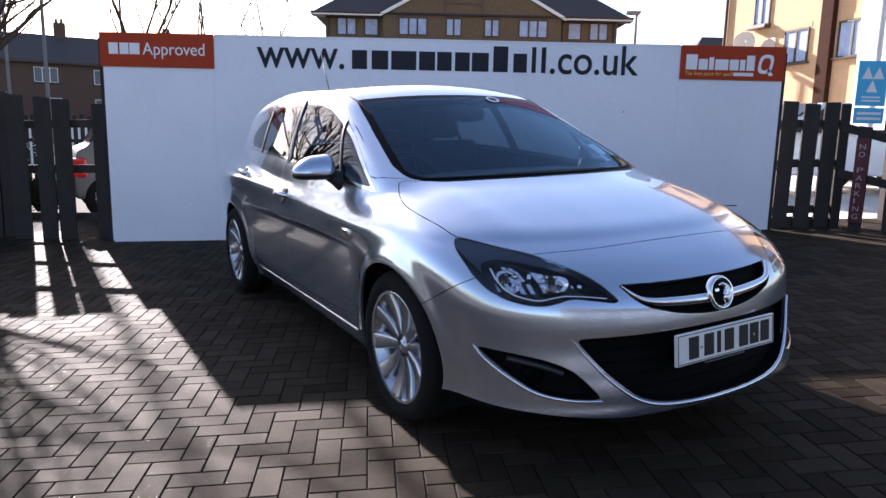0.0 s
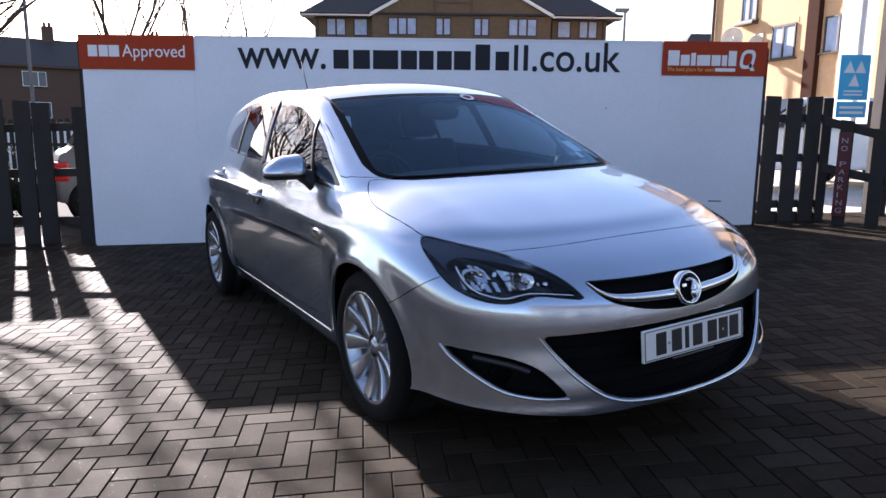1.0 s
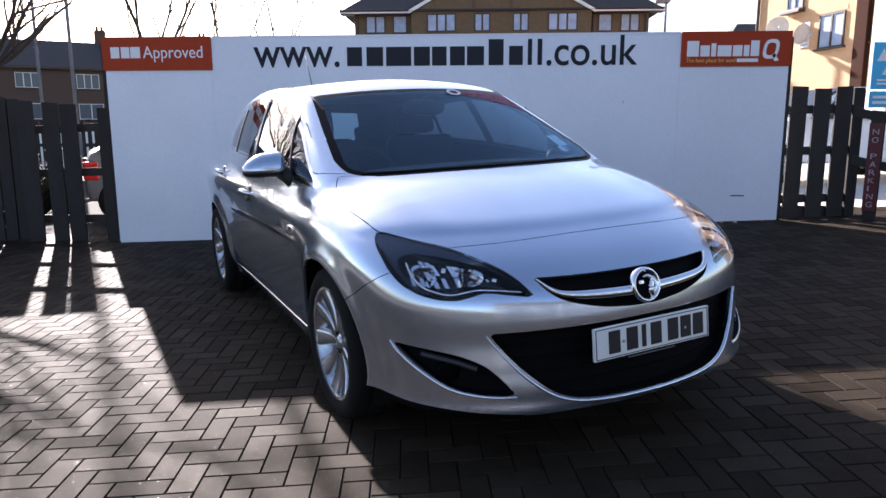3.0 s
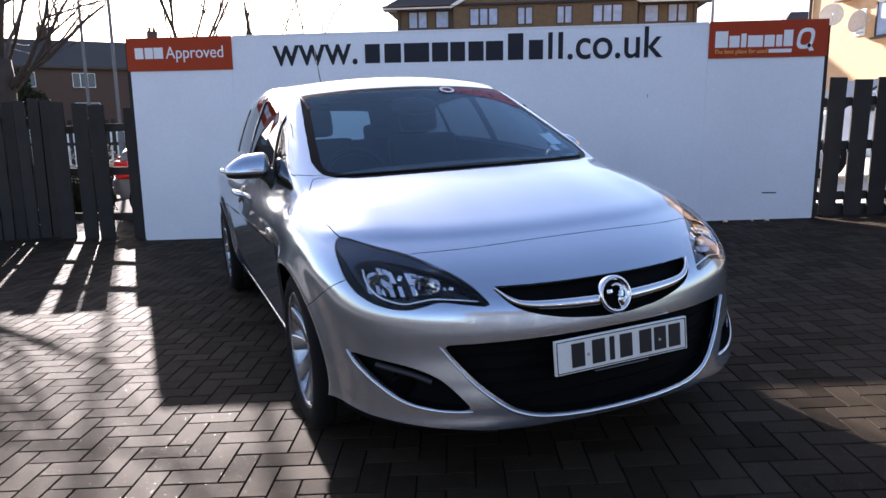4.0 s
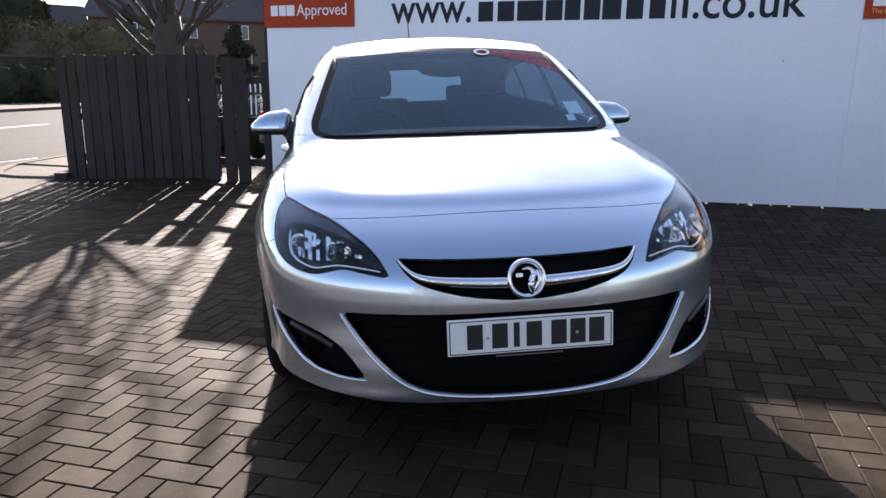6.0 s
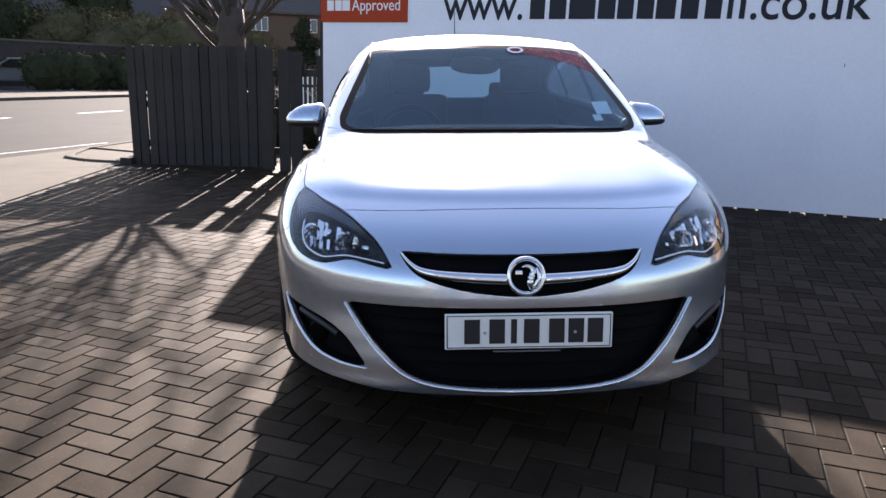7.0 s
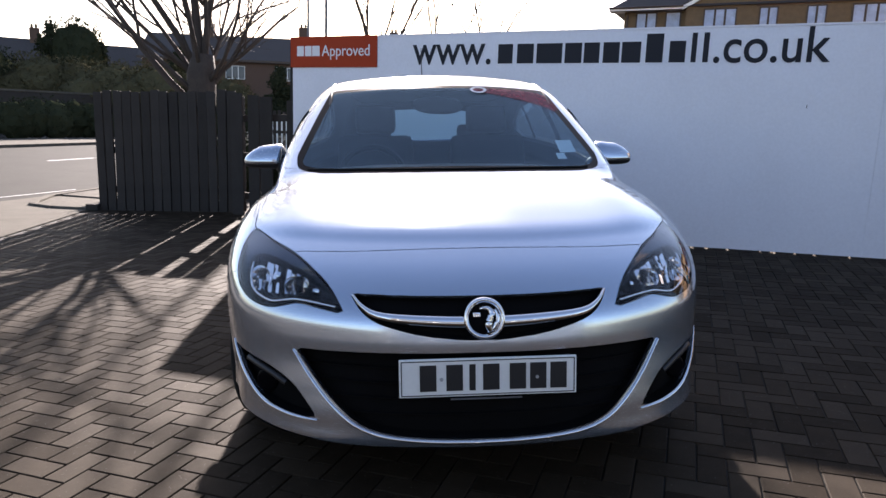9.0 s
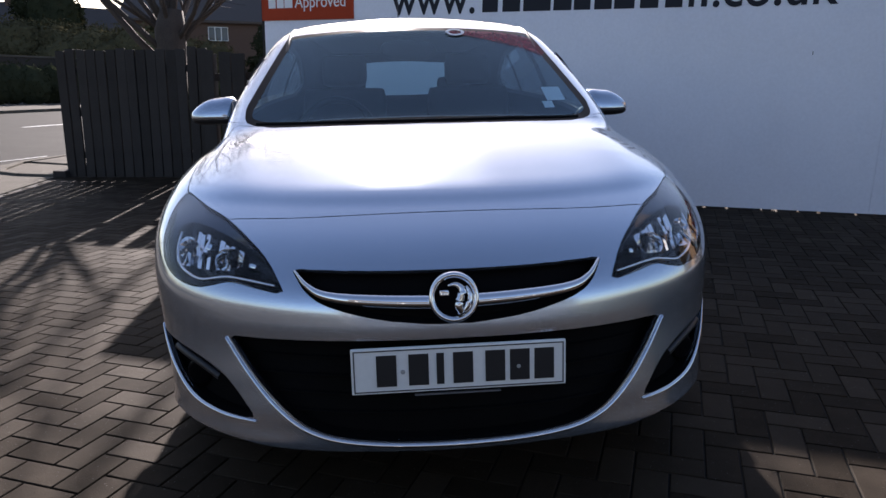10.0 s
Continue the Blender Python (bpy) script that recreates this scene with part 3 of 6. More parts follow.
def build_car():
    car = thing("car", "silver metallic five-door hatchback parked on block paving", "car")
    bm = shell_mesh()
    layer = bm.faces.layers.int.new("region")
    front, flank, over = skin(bm)
    far = lambda cond, d: np.where(cond, d, 0.5)
    dl = {k: outline_distance(v) for k, v in dict(grille=GRILLE, intake=INTAKE, fog=FOG, lamp=LAMP, screen=SCREEN_OUT, bonnet=BONNET_OUT, dlo=DLO, df=DOOR_F, dr=DOOR_R, rg=REAR_GLASS).items()}
    R = dict(body=0, grille=1, intake=2, fog=3, lamp=4, glass=5, bonnet=6, bumper=7, door_f=8, door_r=9, wing=10, frit=11, arch=12, dlo=13, rear=14, under=15, dlo_frame=16, roof=17)
    carve(bm, layer, lambda x, y, z: z - (0.187 + np.clip((0.95 - y) / 0.4, 0, 1) * (0.045 + 0.022 * np.clip((np.abs(x) - 0.45) / 0.27, 0, 1))), R["under"])
    for wy, wz in WHEELS:
        carve(bm, layer, lambda x, y, z: far((np.abs(x) > 0.5) & (np.abs(y - wy) < 0.6) & (z < 0.85), np.hypot(y - wy, z - wz) - 0.355), R["arch"], only=(0, 15))
    carve(bm, layer, lambda x, y, z: far((y < 0.6) & (z < 0.75), dl["grille"](x, z)), R["grille"])
    carve(bm, layer, lambda x, y, z: far((y < 0.7) & (z < 0.6), dl["intake"](x, z)), R["intake"])
    carve(bm, layer, lambda x, y, z: far((y < 0.8) & (z < 0.6), dl["fog"](np.abs(x), z)), R["fog"])
    carve(bm, layer, lambda x, y, z: far((y < 0.95) & (z > 0.5), dl["lamp"](np.abs(x), z)), R["lamp"])
    carve(bm, layer, lambda x, y, z: far((y > 0.85) & (y < 2.4) & (z > 0.9), dl["screen"](x, z)), R["frit"])
    carve(bm, layer, lambda x, y, z: far((y > 0.85) & (y < 2.4) & (z > 0.9), dl["screen"](x, z) + 0.033 - 0.018 * np.clip((1.04 - z) / 0.05, 0, 1) - 0.018 * np.clip((z - 1.30) / 0.04, 0, 1)), R["glass"], only=(R["frit"],))
    carve(bm, layer, lambda x, y, z: far((z > 0.6) & (y < 1.5), dl["bonnet"](x, y)), R["bonnet"])
    carve(bm, layer, lambda x, y, z: far((np.abs(x) > 0.4) & (z > 0.85), dl["dlo"](y, z)), R["dlo_frame"])
    carve(bm, layer, lambda x, y, z: far((np.abs(x) > 0.4) & (z > 0.85), dl["dlo"](y, z) + 0.016), R["dlo"], only=(R["dlo_frame"],))
    carve(bm, layer, lambda x, y, z: far(y > 3.6, dl["rg"](x, z)), R["rear"])
    carve(bm, layer, lambda x, y, z: far(y < 1.2, y - np.where(np.abs(x) < 0.72, np.maximum(0.60, 0.450 + 1.75 * (0.685 - z)), 0.450 + 1.75 * (0.685 - z))), R["bumper"])
    carve(bm, layer, lambda x, y, z: far((np.abs(x) > 0.5) & (y < 3), dl["df"](y, z)), R["door_f"])
    carve(bm, layer, lambda x, y, z: far((np.abs(x) > 0.5) & (y > 2), dl["dr"](y, z)), R["door_r"])
    carve(bm, layer, lambda x, y, z: far((z < 1.0) & (y < 1.7) & (np.abs(x) > 0.55), np.maximum(y - 1.40, z - (0.965 + 0.02 * y))), R["wing"])

    def half(regions, sx, upper_only=None):
        b = take(bm, layer, regions)
        bmesh.ops.delete(b, geom=[f for f in b.faces if f.calc_center_median().x * sx < 0], context="FACES")
        seen, runs = set(), []
        for f in b.faces:
            if f not in seen:
                run, stack = [], [f]
                seen.add(f)
                while stack:
                    g = stack.pop()
                    run.append(g)
                    for h in (h for e in g.edges for h in e.link_faces):
                        if h not in seen:
                            seen.add(h)
                            stack.append(h)
                runs.append(run)
        bmesh.ops.delete(b, geom=[f for r in runs if (len(r) < 12 if upper_only is None else (len(r) == max(map(len, runs))) == upper_only or len(r) < 12) for f in r], context="FACES")
        return b

    shell_part("body", panel(take(bm, layer, (0,))), PAINT, car)
    shell_part("bonnet", panel(take(bm, layer, (R["bonnet"],)), 0.0025), PAINT, car)
    shell_part("front_bumper", panel(take(bm, layer, (R["bumper"],)), 0.0015), PAINT, car)
    for sx in (-1, 1):
        shell_part("front_wing", panel(half((R["wing"],), sx)), PAINT, car)
        shell_part("front_door", panel(half((R["door_f"],), sx, False), 0.0025), PAINT, car)
        shell_part("window_frame", panel(half((R["door_f"],), sx, True), 0.001), PAINT, car)
        shell_part("rear_door", panel(half((R["door_r"],), sx, False), 0.0025), PAINT, car)
        shell_part("window_frame", panel(half((R["door_r"],), sx, True), 0.001), PAINT, car)
        shell_part("window_trim", panel(half((R["dlo_frame"],), sx), 0.0, 0.006), CHROME, car, "bright chrome strip round the side windows")
        shell_part("side_window", half((R["dlo"],), sx), SIDEGLASS, car, "dark tinted side glass")
    inner = take(bm, layer, (0, 6, 7, 8, 9, 10, 12, 15))
    for v, nrm in [(v, v.normal.copy()) for v in inner.verts]:
        v.co -= nrm * 0.016
    bmesh.ops.delete(inner, geom=[f for f in inner.faces if any((f.calc_center_median().yz - Vector(w)).length < 0.39 for w in WHEELS) and abs(f.calc_center_median().x) > 0.55], context="FACES")
    part("inner_shell", inner, MESH, car, smooth=True)
    screen = shell_part("windscreen", take(bm, layer, (R["glass"],)), SCREEN, car, "raked windscreen with a red sun strip")
    part("windscreen_border", take(bm, layer, (R["frit"],)), FRIT, screen, smooth=True)
    part("rear_window", take(bm, layer, (R["rear"],)), SCREEN, car, smooth=True)
    part("upper_grille", recess(take(bm, layer, (R["grille"],)), (0, 0.045, 0)), MESH, car, "black upper grille opening", smooth=True)
    intake = part("lower_grille", recess(take(bm, layer, (R["intake"],)), (0, 0.05, 0)), MESH, car, "black lower grille with slats", smooth=True)

    # bars of the lower grille
    for k in range(4):
        z = 0.32 + 0.045 * k
        w = 0.30 + 0.30 * ((z - 0.27) / 0.24) ** 0.6
        xs = np.linspace(-w, w, 25)
        part("slat", ribbon([front(x, z, -0.044) for x in xs], [(0, -1, 0)] * 25, 0.006, 0.006), MESH, intake, smooth=True)

    # chrome: lip of the intake, wing of the grille, fog strips
    lip = spline([(-0.572, 0.500), (-0.521, 0.424), (-0.452, 0.345), (-0.365, 0.284), (-0.24, 0.258), (0, 0.250), (0.24, 0.258), (0.365, 0.284), (0.452, 0.345), (0.521, 0.424), (0.572, 0.500)], 10)
    part("intake_trim", ribbon([front(x, z, 0.001) for x, z in lip], [(0.25 * np.sign(x) * min(1, abs(x) * 2), -1, -0.25) for x, z in lip], lambda t: 0.003 + 0.009 * math.sin(math.pi * t) ** 0.5, 0.006), CHROME, car, "slim chrome lip under the grille", smooth=True)
    bar = spline([(-0.386, 0.668), (-0.352, 0.636), (-0.305, 0.616), (-0.2, 0.606), (0, 0.600), (0.2, 0.606), (0.305, 0.616), (0.352, 0.636), (0.386, 0.668)], 10)
    part("grille_bar", ribbon([front(x, z, -0.004) for x, z in bar], [(0, -1, 0.35)] * len(bar), lambda t: 0.006 + 0.030 * math.sin(math.pi * t) ** 1.1, 0.012), CHROME, car, "curved chrome bar across the grille", smooth=True)
    badge = part("badge", lathe([(0.0, -0.006), (0.030, -0.005), (0.047, -0.003), (0.050, -0.010), (0.056, -0.012), (0.061, -0.006), (0.062, 0.012)], 40, "y"), CHROME, car, "round chrome maker's badge", smooth=True, pose_m=Matrix.Translation(front(0, 0.614, 0.012)) @ pose(0, 0, 0, -14))
    part("badge_field", lathe([(0.0, -0.0075), (0.045, -0.0045)], 32, "y"), FRIT, badge, smooth=True)
    for pts, radii in (([(-0.014, -0.009, 0.028), (0.006, -0.010, 0.030), (0.020, -0.011, 0.016), (0.014, -0.011, -0.004), (0.010, -0.011, -0.020), (0.016, -0.009, -0.038)], (0.003, 0.007, 0.010, 0.011, 0.012, 0.008)),
                       ([(0.030, -0.008, 0.026), (0.038, -0.008, 0.004), (0.032, -0.008, -0.020), (0.022, -0.008, -0.034)], (0.003, 0.007, 0.008, 0.004))):
        part("badge_emblem", tube(spline(pts, 4), np.interp(np.linspace(0, 1, 4 * (len(pts) - 1) + 1), np.linspace(0, 1, len(radii)), radii), 8), CHROME, badge, smooth=True)
    part("badge_emblem", box(-0.034, -0.012, -0.0095, -0.005, 0.004, 0.018, 0.002), CHROME, badge, smooth=True)

    # number plate, its characters as plain bars
    plate = part("number_plate", box(-0.26, 0.26, -0.006, 0.006, -0.056, 0.056, 0.003), PLATE_WHITE, car, "white number plate with black characters", pose_m=Matrix.Translation((0.008, front(0, 0.448).y - 0.014, 0.448)) @ pose(0, 0, 0, -4))
    for x0, x1, z0, z1 in ((-0.254, 0.254, 0.049, 0.0515), (-0.254, 0.254, -0.0515, -0.049), (-0.254, -0.2515, -0.05, 0.05), (0.2515, 0.254, -0.05, 0.05)):
        part("plate_edge", box(x0, x1, -0.0075, -0.005, z0, z1), INK, plate)
    for x in (-0.176, -0.099, -0.047, 0.008, 0.086, 0.146, 0.206):
        w = 0.009 if abs(x + 0.047) < 0.001 else 0.024
        part("plate_character", box(x - w, x + w, -0.0085, -0.005, -0.038, 0.039), INK, plate)
    part("plate_caption", box(-0.11, 0.10, -0.0005, 0.006, -0.0675, -0.0640), STEEL_DARK, plate, "thin line of small print below the plate")
    for x in (-0.137, 0.143):
        part("plate_screw", lathe([(0.0, -0.0095), (0.005, -0.009), (0.006, -0.005)], 12, "y"), STEEL, plate, pose_m=pose(x, 0, -0.004))

    # headlamps and fog lamps
    for sx in (-1, 1):
        lens = half((R["lamp"],), sx)
        bowl = recess(half((R["lamp"],), sx), (-0.02 * sx, 0.095, -0.005))
        lamp = part("headlamp", bowl, GLOSSBLACK, car, "clear headlamp with chrome reflectors in a black surround", smooth=True)
        part("lens", lens, LENS, lamp, smooth=True)
        for cx, cz, rx, rz, cells in ((0.695, 0.681, 0.036, 0.036, 9), (0.566, 0.676, 0.040, 0.026, 9)):
            add_bowl(lamp, front, sx, cx, cz, rx, rz, cells)
        back_ = bmesh.new()
        rnd = random.Random(7)
        top_z = lambda x: 0.728 - 0.055 * ((0.73 - x) / 0.25) ** 1.6
        low_z = lambda x: 0.650 - 0.008 * math.sin((0.73 - x) / 0.25 * 5)
        x1 = 0.728
        while x1 > 0.49:
            x0, x1 = x1, x1 - rnd.uniform(0.008, 0.017)
            centre = min(abs((x0 + x1) / 2 - 0.695), abs((x0 + x1) / 2 - 0.566))
            split = rnd.uniform(0.3, 0.7)
            for k0, k1 in ((0.0, split), (split, 1.0)):
                if rnd.random() < 0.42 + 7.0 * max(0.0, centre - 0.03):
                    continue
                lean, tilt = rnd.choice((0.0, 0.006, 0.012, 0.020)), rnd.uniform(-0.004, 0.004)
                back_.faces.new([back_.verts.new(front(sx * x, low_z(x) + (top_z(x) - low_z(x)) * k, -0.058 - slant + (tilt if x == x0 else 0.0))) for x, k, slant in ((x0, k0, 0.0), (x1 + 0.001, k0, 0.0), (x1 + 0.001, k1 - 0.04, lean), (x0, k1 - 0.04, lean))])
        bmesh.ops.recalc_face_normals(back_, faces=back_.faces[:])
        part("reflector_bank", back_, LAMP_CHROME, lamp, "broken chrome facets behind the lens")
        for cx, cz, w, h in ((0.632, 0.696, 0.007, 0.018), (0.498, 0.664, 0.008, 0.012)):
            p = front(sx * cx, cz, -0.042)
            part("reflector_facet", box(-w, w, -0.006, 0.01, -h / 2, h / 2, 0.003), CHROME, lamp, pose_m=Matrix.Translation(p) @ pose(0, 0, 0, -30, 12, 25 * sx))
        strip = spline([(0.728, 0.722), (0.730, 0.685), (0.716, 0.655), (0.695, 0.640), (0.648, 0.628), (0.600, 0.636), (0.565, 0.641), (0.51, 0.638), (0.438, 0.630)], 8)
        part("light_strip", ribbon([front(sx * x, z, -0.022) for x, z in strip], [(0.35 * sx, -1, 0.5)] * len(strip), 0.0075, 0.004), CHROME, lamp, "thin bright strip along the lamp's lower edge", smooth=True)
        hi = spline([(0.775, 0.775), (0.758, 0.802), (0.715, 0.797), (0.665, 0.776), (0.585, 0.752), (0.51, 0.713), (0.455, 0.672), (0.425, 0.632)], 6)
        lo = spline([(0.752, 0.690), (0.745, 0.725), (0.715, 0.742), (0.675, 0.744), (0.60, 0.730), (0.525, 0.705), (0.462, 0.668), (0.428, 0.630)], 6)
        shroud = bmesh.new()
        grid = [[shroud.verts.new(front(sx * (u[0] * (1 - k) + w[0] * k), u[1] * (1 - k) + w[1] * k, -0.012 - 0.022 * k)) for u, w in zip(hi, lo)] for k in (0, 0.25, 0.5, 0.75, 0.92, 1)]
        for r0, r1 in zip(grid, grid[1:]):
            for q in range(len(hi) - 1):
                shroud.faces.new((r0[q], r0[q + 1], r1[q + 1], r1[q]))
        bmesh.ops.recalc_face_normals(shroud, faces=shroud.faces[:])
        part("upper_shroud", shroud, HOUSING, lamp, "smoky grey upper shroud", smooth=True)
        fog = part("fog_lamp_recess", recess(half((R["fog"],), sx), (-0.012 * sx, 0.045, 0)), MESH, car, "black fog lamp recess", smooth=True)
        part("fog_lamp", lathe([(0.0, -0.003), (0.026, -0.002), (0.034, 0.0), (0.037, 0.004), (0.038, 0.03)], 28, "y"), FRIT, fog, smooth=True, pose_m=Matrix.Translation(front(sx * 0.672, 0.370, -0.030)) @ pose(0, 0, 0, 0, 0, 20 * sx))
        hood = spline([(0.60, 0.388), (0.66, 0.412), (0.74, 0.432)], 8)
        part("fog_blade", ribbon([front(sx * x, z, -0.014) for x, z in hood], [(0.3 * sx, -1, 0.6)] * len(hood), 0.020, 0.006), FOG_BLADE, fog, "satin grey blade over the fog lamp", smooth=True)
        low = spline([(0.500, 0.297), (0.59, 0.299), (0.68, 0.319), (0.742, 0.364), (0.786, 0.416), (0.806, 0.460)], 10)
        part("fog_trim", ribbon([front(sx * x, z, 0.0) for x, z in low], [(0.4 * sx, -1, -0.2)] * len(low), lambda t: 0.004 + 0.009 * math.sin(math.pi * t) ** 0.6, 0.006), CHROME, fog, "chrome strip along the fog lamp recess", smooth=True)

    # wheels
    for wy, wz in WHEELS:
        for sx in (-1, 1):
            well = bmesh.new()
            arc = [(wy + 0.372 * math.cos(a), wz + 0.372 * math.sin(a)) for a in np.linspace(-0.45, math.pi + 0.45, 30)]
            rows = [[well.verts.new((sx * x, y, z)) for y, z in arc] for x in (0.82, 0.81, 0.55)]
            for a, b in zip(rows, rows[1:]):
                for i in range(len(arc) - 1):
                    well.faces.new((a[i], a[i + 1], b[i + 1], b[i]))
            well.faces.new([v for v in rows[-1]])
            part("wheel_arch_liner", well, BLACK, car, smooth=False)
            add_wheel(car, Matrix.Translation((sx * (0.766 if wy < 2 else 0.775), wy, wz)) @ pose(0, 0, 0, 0, 0, 0 if sx < 0 else 180), 0.316)

    # mirrors, handles, sills, aerial
    for sx in (-1, 1):
        add_mirror(car, sx)
        for y, z in ((2.33, 0.832), (3.27, 0.905)):
            p = flank(sx, y, z)
            h = part("door_handle", tube([(0, -0.095, 0), (sx * 0.030, -0.075, 0.002), (sx * 0.040, 0, 0.004), (sx * 0.030, 0.075, 0.002), (0, 0.095, 0)], (0.012, 0.015, 0.016, 0.015, 0.012), 10), CHROME, car, "bright chrome pull handle over a dark cup", smooth=True, pose_m=Matrix.Translation(p) @ pose(0, 0, 0, 0, -20 * sx, 0))
            part("handle_cup", lathe([(0.0, sx * 0.003), (0.030, sx * 0.004), (0.044, sx * 0.005), (0.050, sx * -0.002)], 28, "x"), BLACK, h, smooth=True)
        ys = np.linspace(1.38, 3.15, 30)
        part("sill_trim", ribbon([flank(sx, y, 0.262 + 0.004 * y, 0.001) for y in ys], [(sx, 0, 0.2)] * 30, 0.011, 0.005), ALLOY, car, smooth=True)
        part("side_repeater", box(-0.008, 0.008, -0.045, 0.045, -0.022, 0.022, 0.006), CHROME, car, "small chrome side badge", smooth=True, pose_m=Matrix.Translation(flank(sx, 1.372, 0.737, 0.002)))
    for sx in (-1, 1):
        for (ya, za), (yb, zb), w, pm in (((2.40, 1.018), (2.50, 1.362), 0.085, HOUSING), ((1.60, 0.955), (1.80, 1.250), 0.028, BLACK), ((3.07, 1.050), (3.10, 1.318), 0.045, BLACK)):
            pts = [flank(sx, ya + (yb - ya) * k / 10, za + (zb - za) * k / 10, 0.002) for k in range(11)]
            part("window_pillar", ribbon(pts, [(sx, 0, 0.4)] * 11, w, 0.004), pm, car, smooth=True)
        ring = [DLO[q] for q in range(0, len(DLO), 3)] + [DLO[0]]
        part("pillar_trim", ribbon([flank(sx, y, z, -0.016) for y, z in ring], [(sx, 0, 0.4)] * len(ring), 0.06, 0.004), CLOTH, car, smooth=True)
        ys = np.linspace(1.75, 3.75, 30)
        part("roof_moulding", ribbon([over(sx * (0.578 - 0.02 * (y - 2.4) ** 2), y, 0.0) for y in ys], [(0.3 * sx, 0, 1)] * 30, 0.014, 0.004), BLACK, car, smooth=True)
    part("aerial", tube([(0, 3.78, 1.40), (0, 3.82, 1.46), (0, 3.98, 1.80)], (0.010, 0.005, 0.002), 8), BLACK, car, smooth=True)
    for s, (xa, xb) in ((1, (-0.62, 0.06)), (-1, (-0.08, 0.60))):
        pts = [over(x, 0.955 + 0.44 * x * x, 0.003) for x in np.linspace(xa, xb, 12)]
        part("wiper", tube(pts, [0.004] * 12, 6), BLACK, car)
    cowl = [(x, 0.930 + 0.45 * x * x) for x in np.linspace(-0.66, 0.66, 25)]
    part("cowl", ribbon([over(x, y, -0.004) for x, y in cowl], [(0, -0.2, 1)] * 25, 0.014, 0.002), BLACK, car, "black plastic scuttle below the windscreen", smooth=True)

    # sun strip and tax disc holders on the windscreen
    def on_screen(x, z, off=0.004):
        y = 0.93 + 0.45 * x * x + (z - 0.975) / 0.445
        hit = over(x, y)
        return hit + Vector((0, -0.4, 0.9)) * off
    red = bmesh.new()
    upper = spline([(0.17, 1.360), (0.30, 1.358), (0.45, 1.348), (0.55, 1.328), (0.588, 1.285), (0.600, 1.245)], 4)
    under = spline([(0.155, 1.346), (0.27, 1.327), (0.36, 1.307), (0.44, 1.287), (0.52, 1.262), (0.58, 1.233)], 4)
    rows = [[red.verts.new(on_screen(u[0] * (1 - k) + w[0] * k, u[1] * (1 - k) + w[1] * k, 0.003)) for u, w in zip(upper, under)] for k in (0, 0.33, 0.67, 1)]
    for a, b in zip(rows, rows[1:]):
        for i in range(len(upper) - 1):
            red.faces.new((a[i], a[i + 1], b[i + 1], b[i]))
    part("sun_strip", red, RED_FILM, screen, "red sticker along the windscreen's top", smooth=True)
    mark = bmesh.new()
    ring = [on_screen(0.20 + 0.045 * math.cos(a), 1.348 + 0.018 * math.sin(a), 0.006) for a in np.linspace(0, math.tau, 25)[:-1]]
    ring2 = [on_screen(0.20 + 0.029 * math.cos(a), 1.348 + 0.011 * math.sin(a), 0.006) for a in np.linspace(0, math.tau, 25)[:-1]]
    va, vb = [mark.verts.new(p) for p in ring], [mark.verts.new(p) for p in ring2]
    for i in range(24):
        mark.faces.new((va[i], va[(i + 1) % 24], vb[(i + 1) % 24], vb[i]))
    part("sun_strip_mark", mark, WHITE_VINYL, screen)
    for cx, cz, w, h in ((0.545, 1.075, 0.042, 0.026), (0.50, 1.035, 0.022, 0.012)):
        tag = bmesh.new()
        tag.faces.new([tag.verts.new(on_screen(cx + a * w, cz + b * h, -0.004)) for a, b in ((-1, -1), (1, -1), (1, 1), (-1, 1))])
        part("screen_ticket", tag, WHITE_VINYL, screen, "small white paper ticket")

    # inside
    part("dashboard", tube([(-0.70, 1.42, 0.90), (-0.35, 1.36, 0.925), (0, 1.35, 0.93), (0.35, 1.36, 0.925), (0.70, 1.42, 0.90)], (0.17, 0.18, 0.18, 0.18, 0.17), 14, flat=0.35), DASH, car, "dark dashboard", smooth=True)
    part("scuttle_panel", tube([(-0.66, 1.22, 0.925), (0, 1.10, 0.935), (0.66, 1.22, 0.925)], (0.15, 0.16, 0.15), 12, flat=0.25), DASH, car, smooth=True)
    wheel = part("steering_wheel", lathe([(0.170 + 0.016 * math.cos(a), 0.016 * math.sin(a)) for a in np.linspace(0, math.tau, 13)], 32, "y"), BLACK, car, smooth=True, pose_m=pose(-0.36, 1.72, 0.90, -22))
    part("wheel_boss", box(-0.15, 0.15, 0.0, 0.04, -0.045, 0.045, 0.015), BLACK, wheel)
    part("floor_pan", box(-0.72, 0.72, 1.0, 4.1, 0.20, 0.24), BLACK, car)
    for x in (-0.36, 0.36):
        add_seat(car, x, 2.15)
    bench = box(-0.62, 0.62, 2.95, 3.45, 0.45, 0.60, 0.05)
    part("rear_seat", bench, CLOTH, car, smooth=True)
    part("rear_seat_back", box(-0.62, 0.62, -0.07, 0.07, 0.0, 0.56, 0.05), CLOTH, car, smooth=True, pose_m=pose(0, 3.42, 0.52, -20))
    for x in (-0.38, 0.38):
        part("rear_headrest", box(-0.12, 0.12, -0.05, 0.05, 0, 0.14, 0.04), CLOTH, car, smooth=True, pose_m=pose(x, 3.60, 1.04, -15))
    oval = bmesh.new()
    bmesh.ops.create_uvsphere(oval, u_segments=28, v_segments=14, radius=1.0)
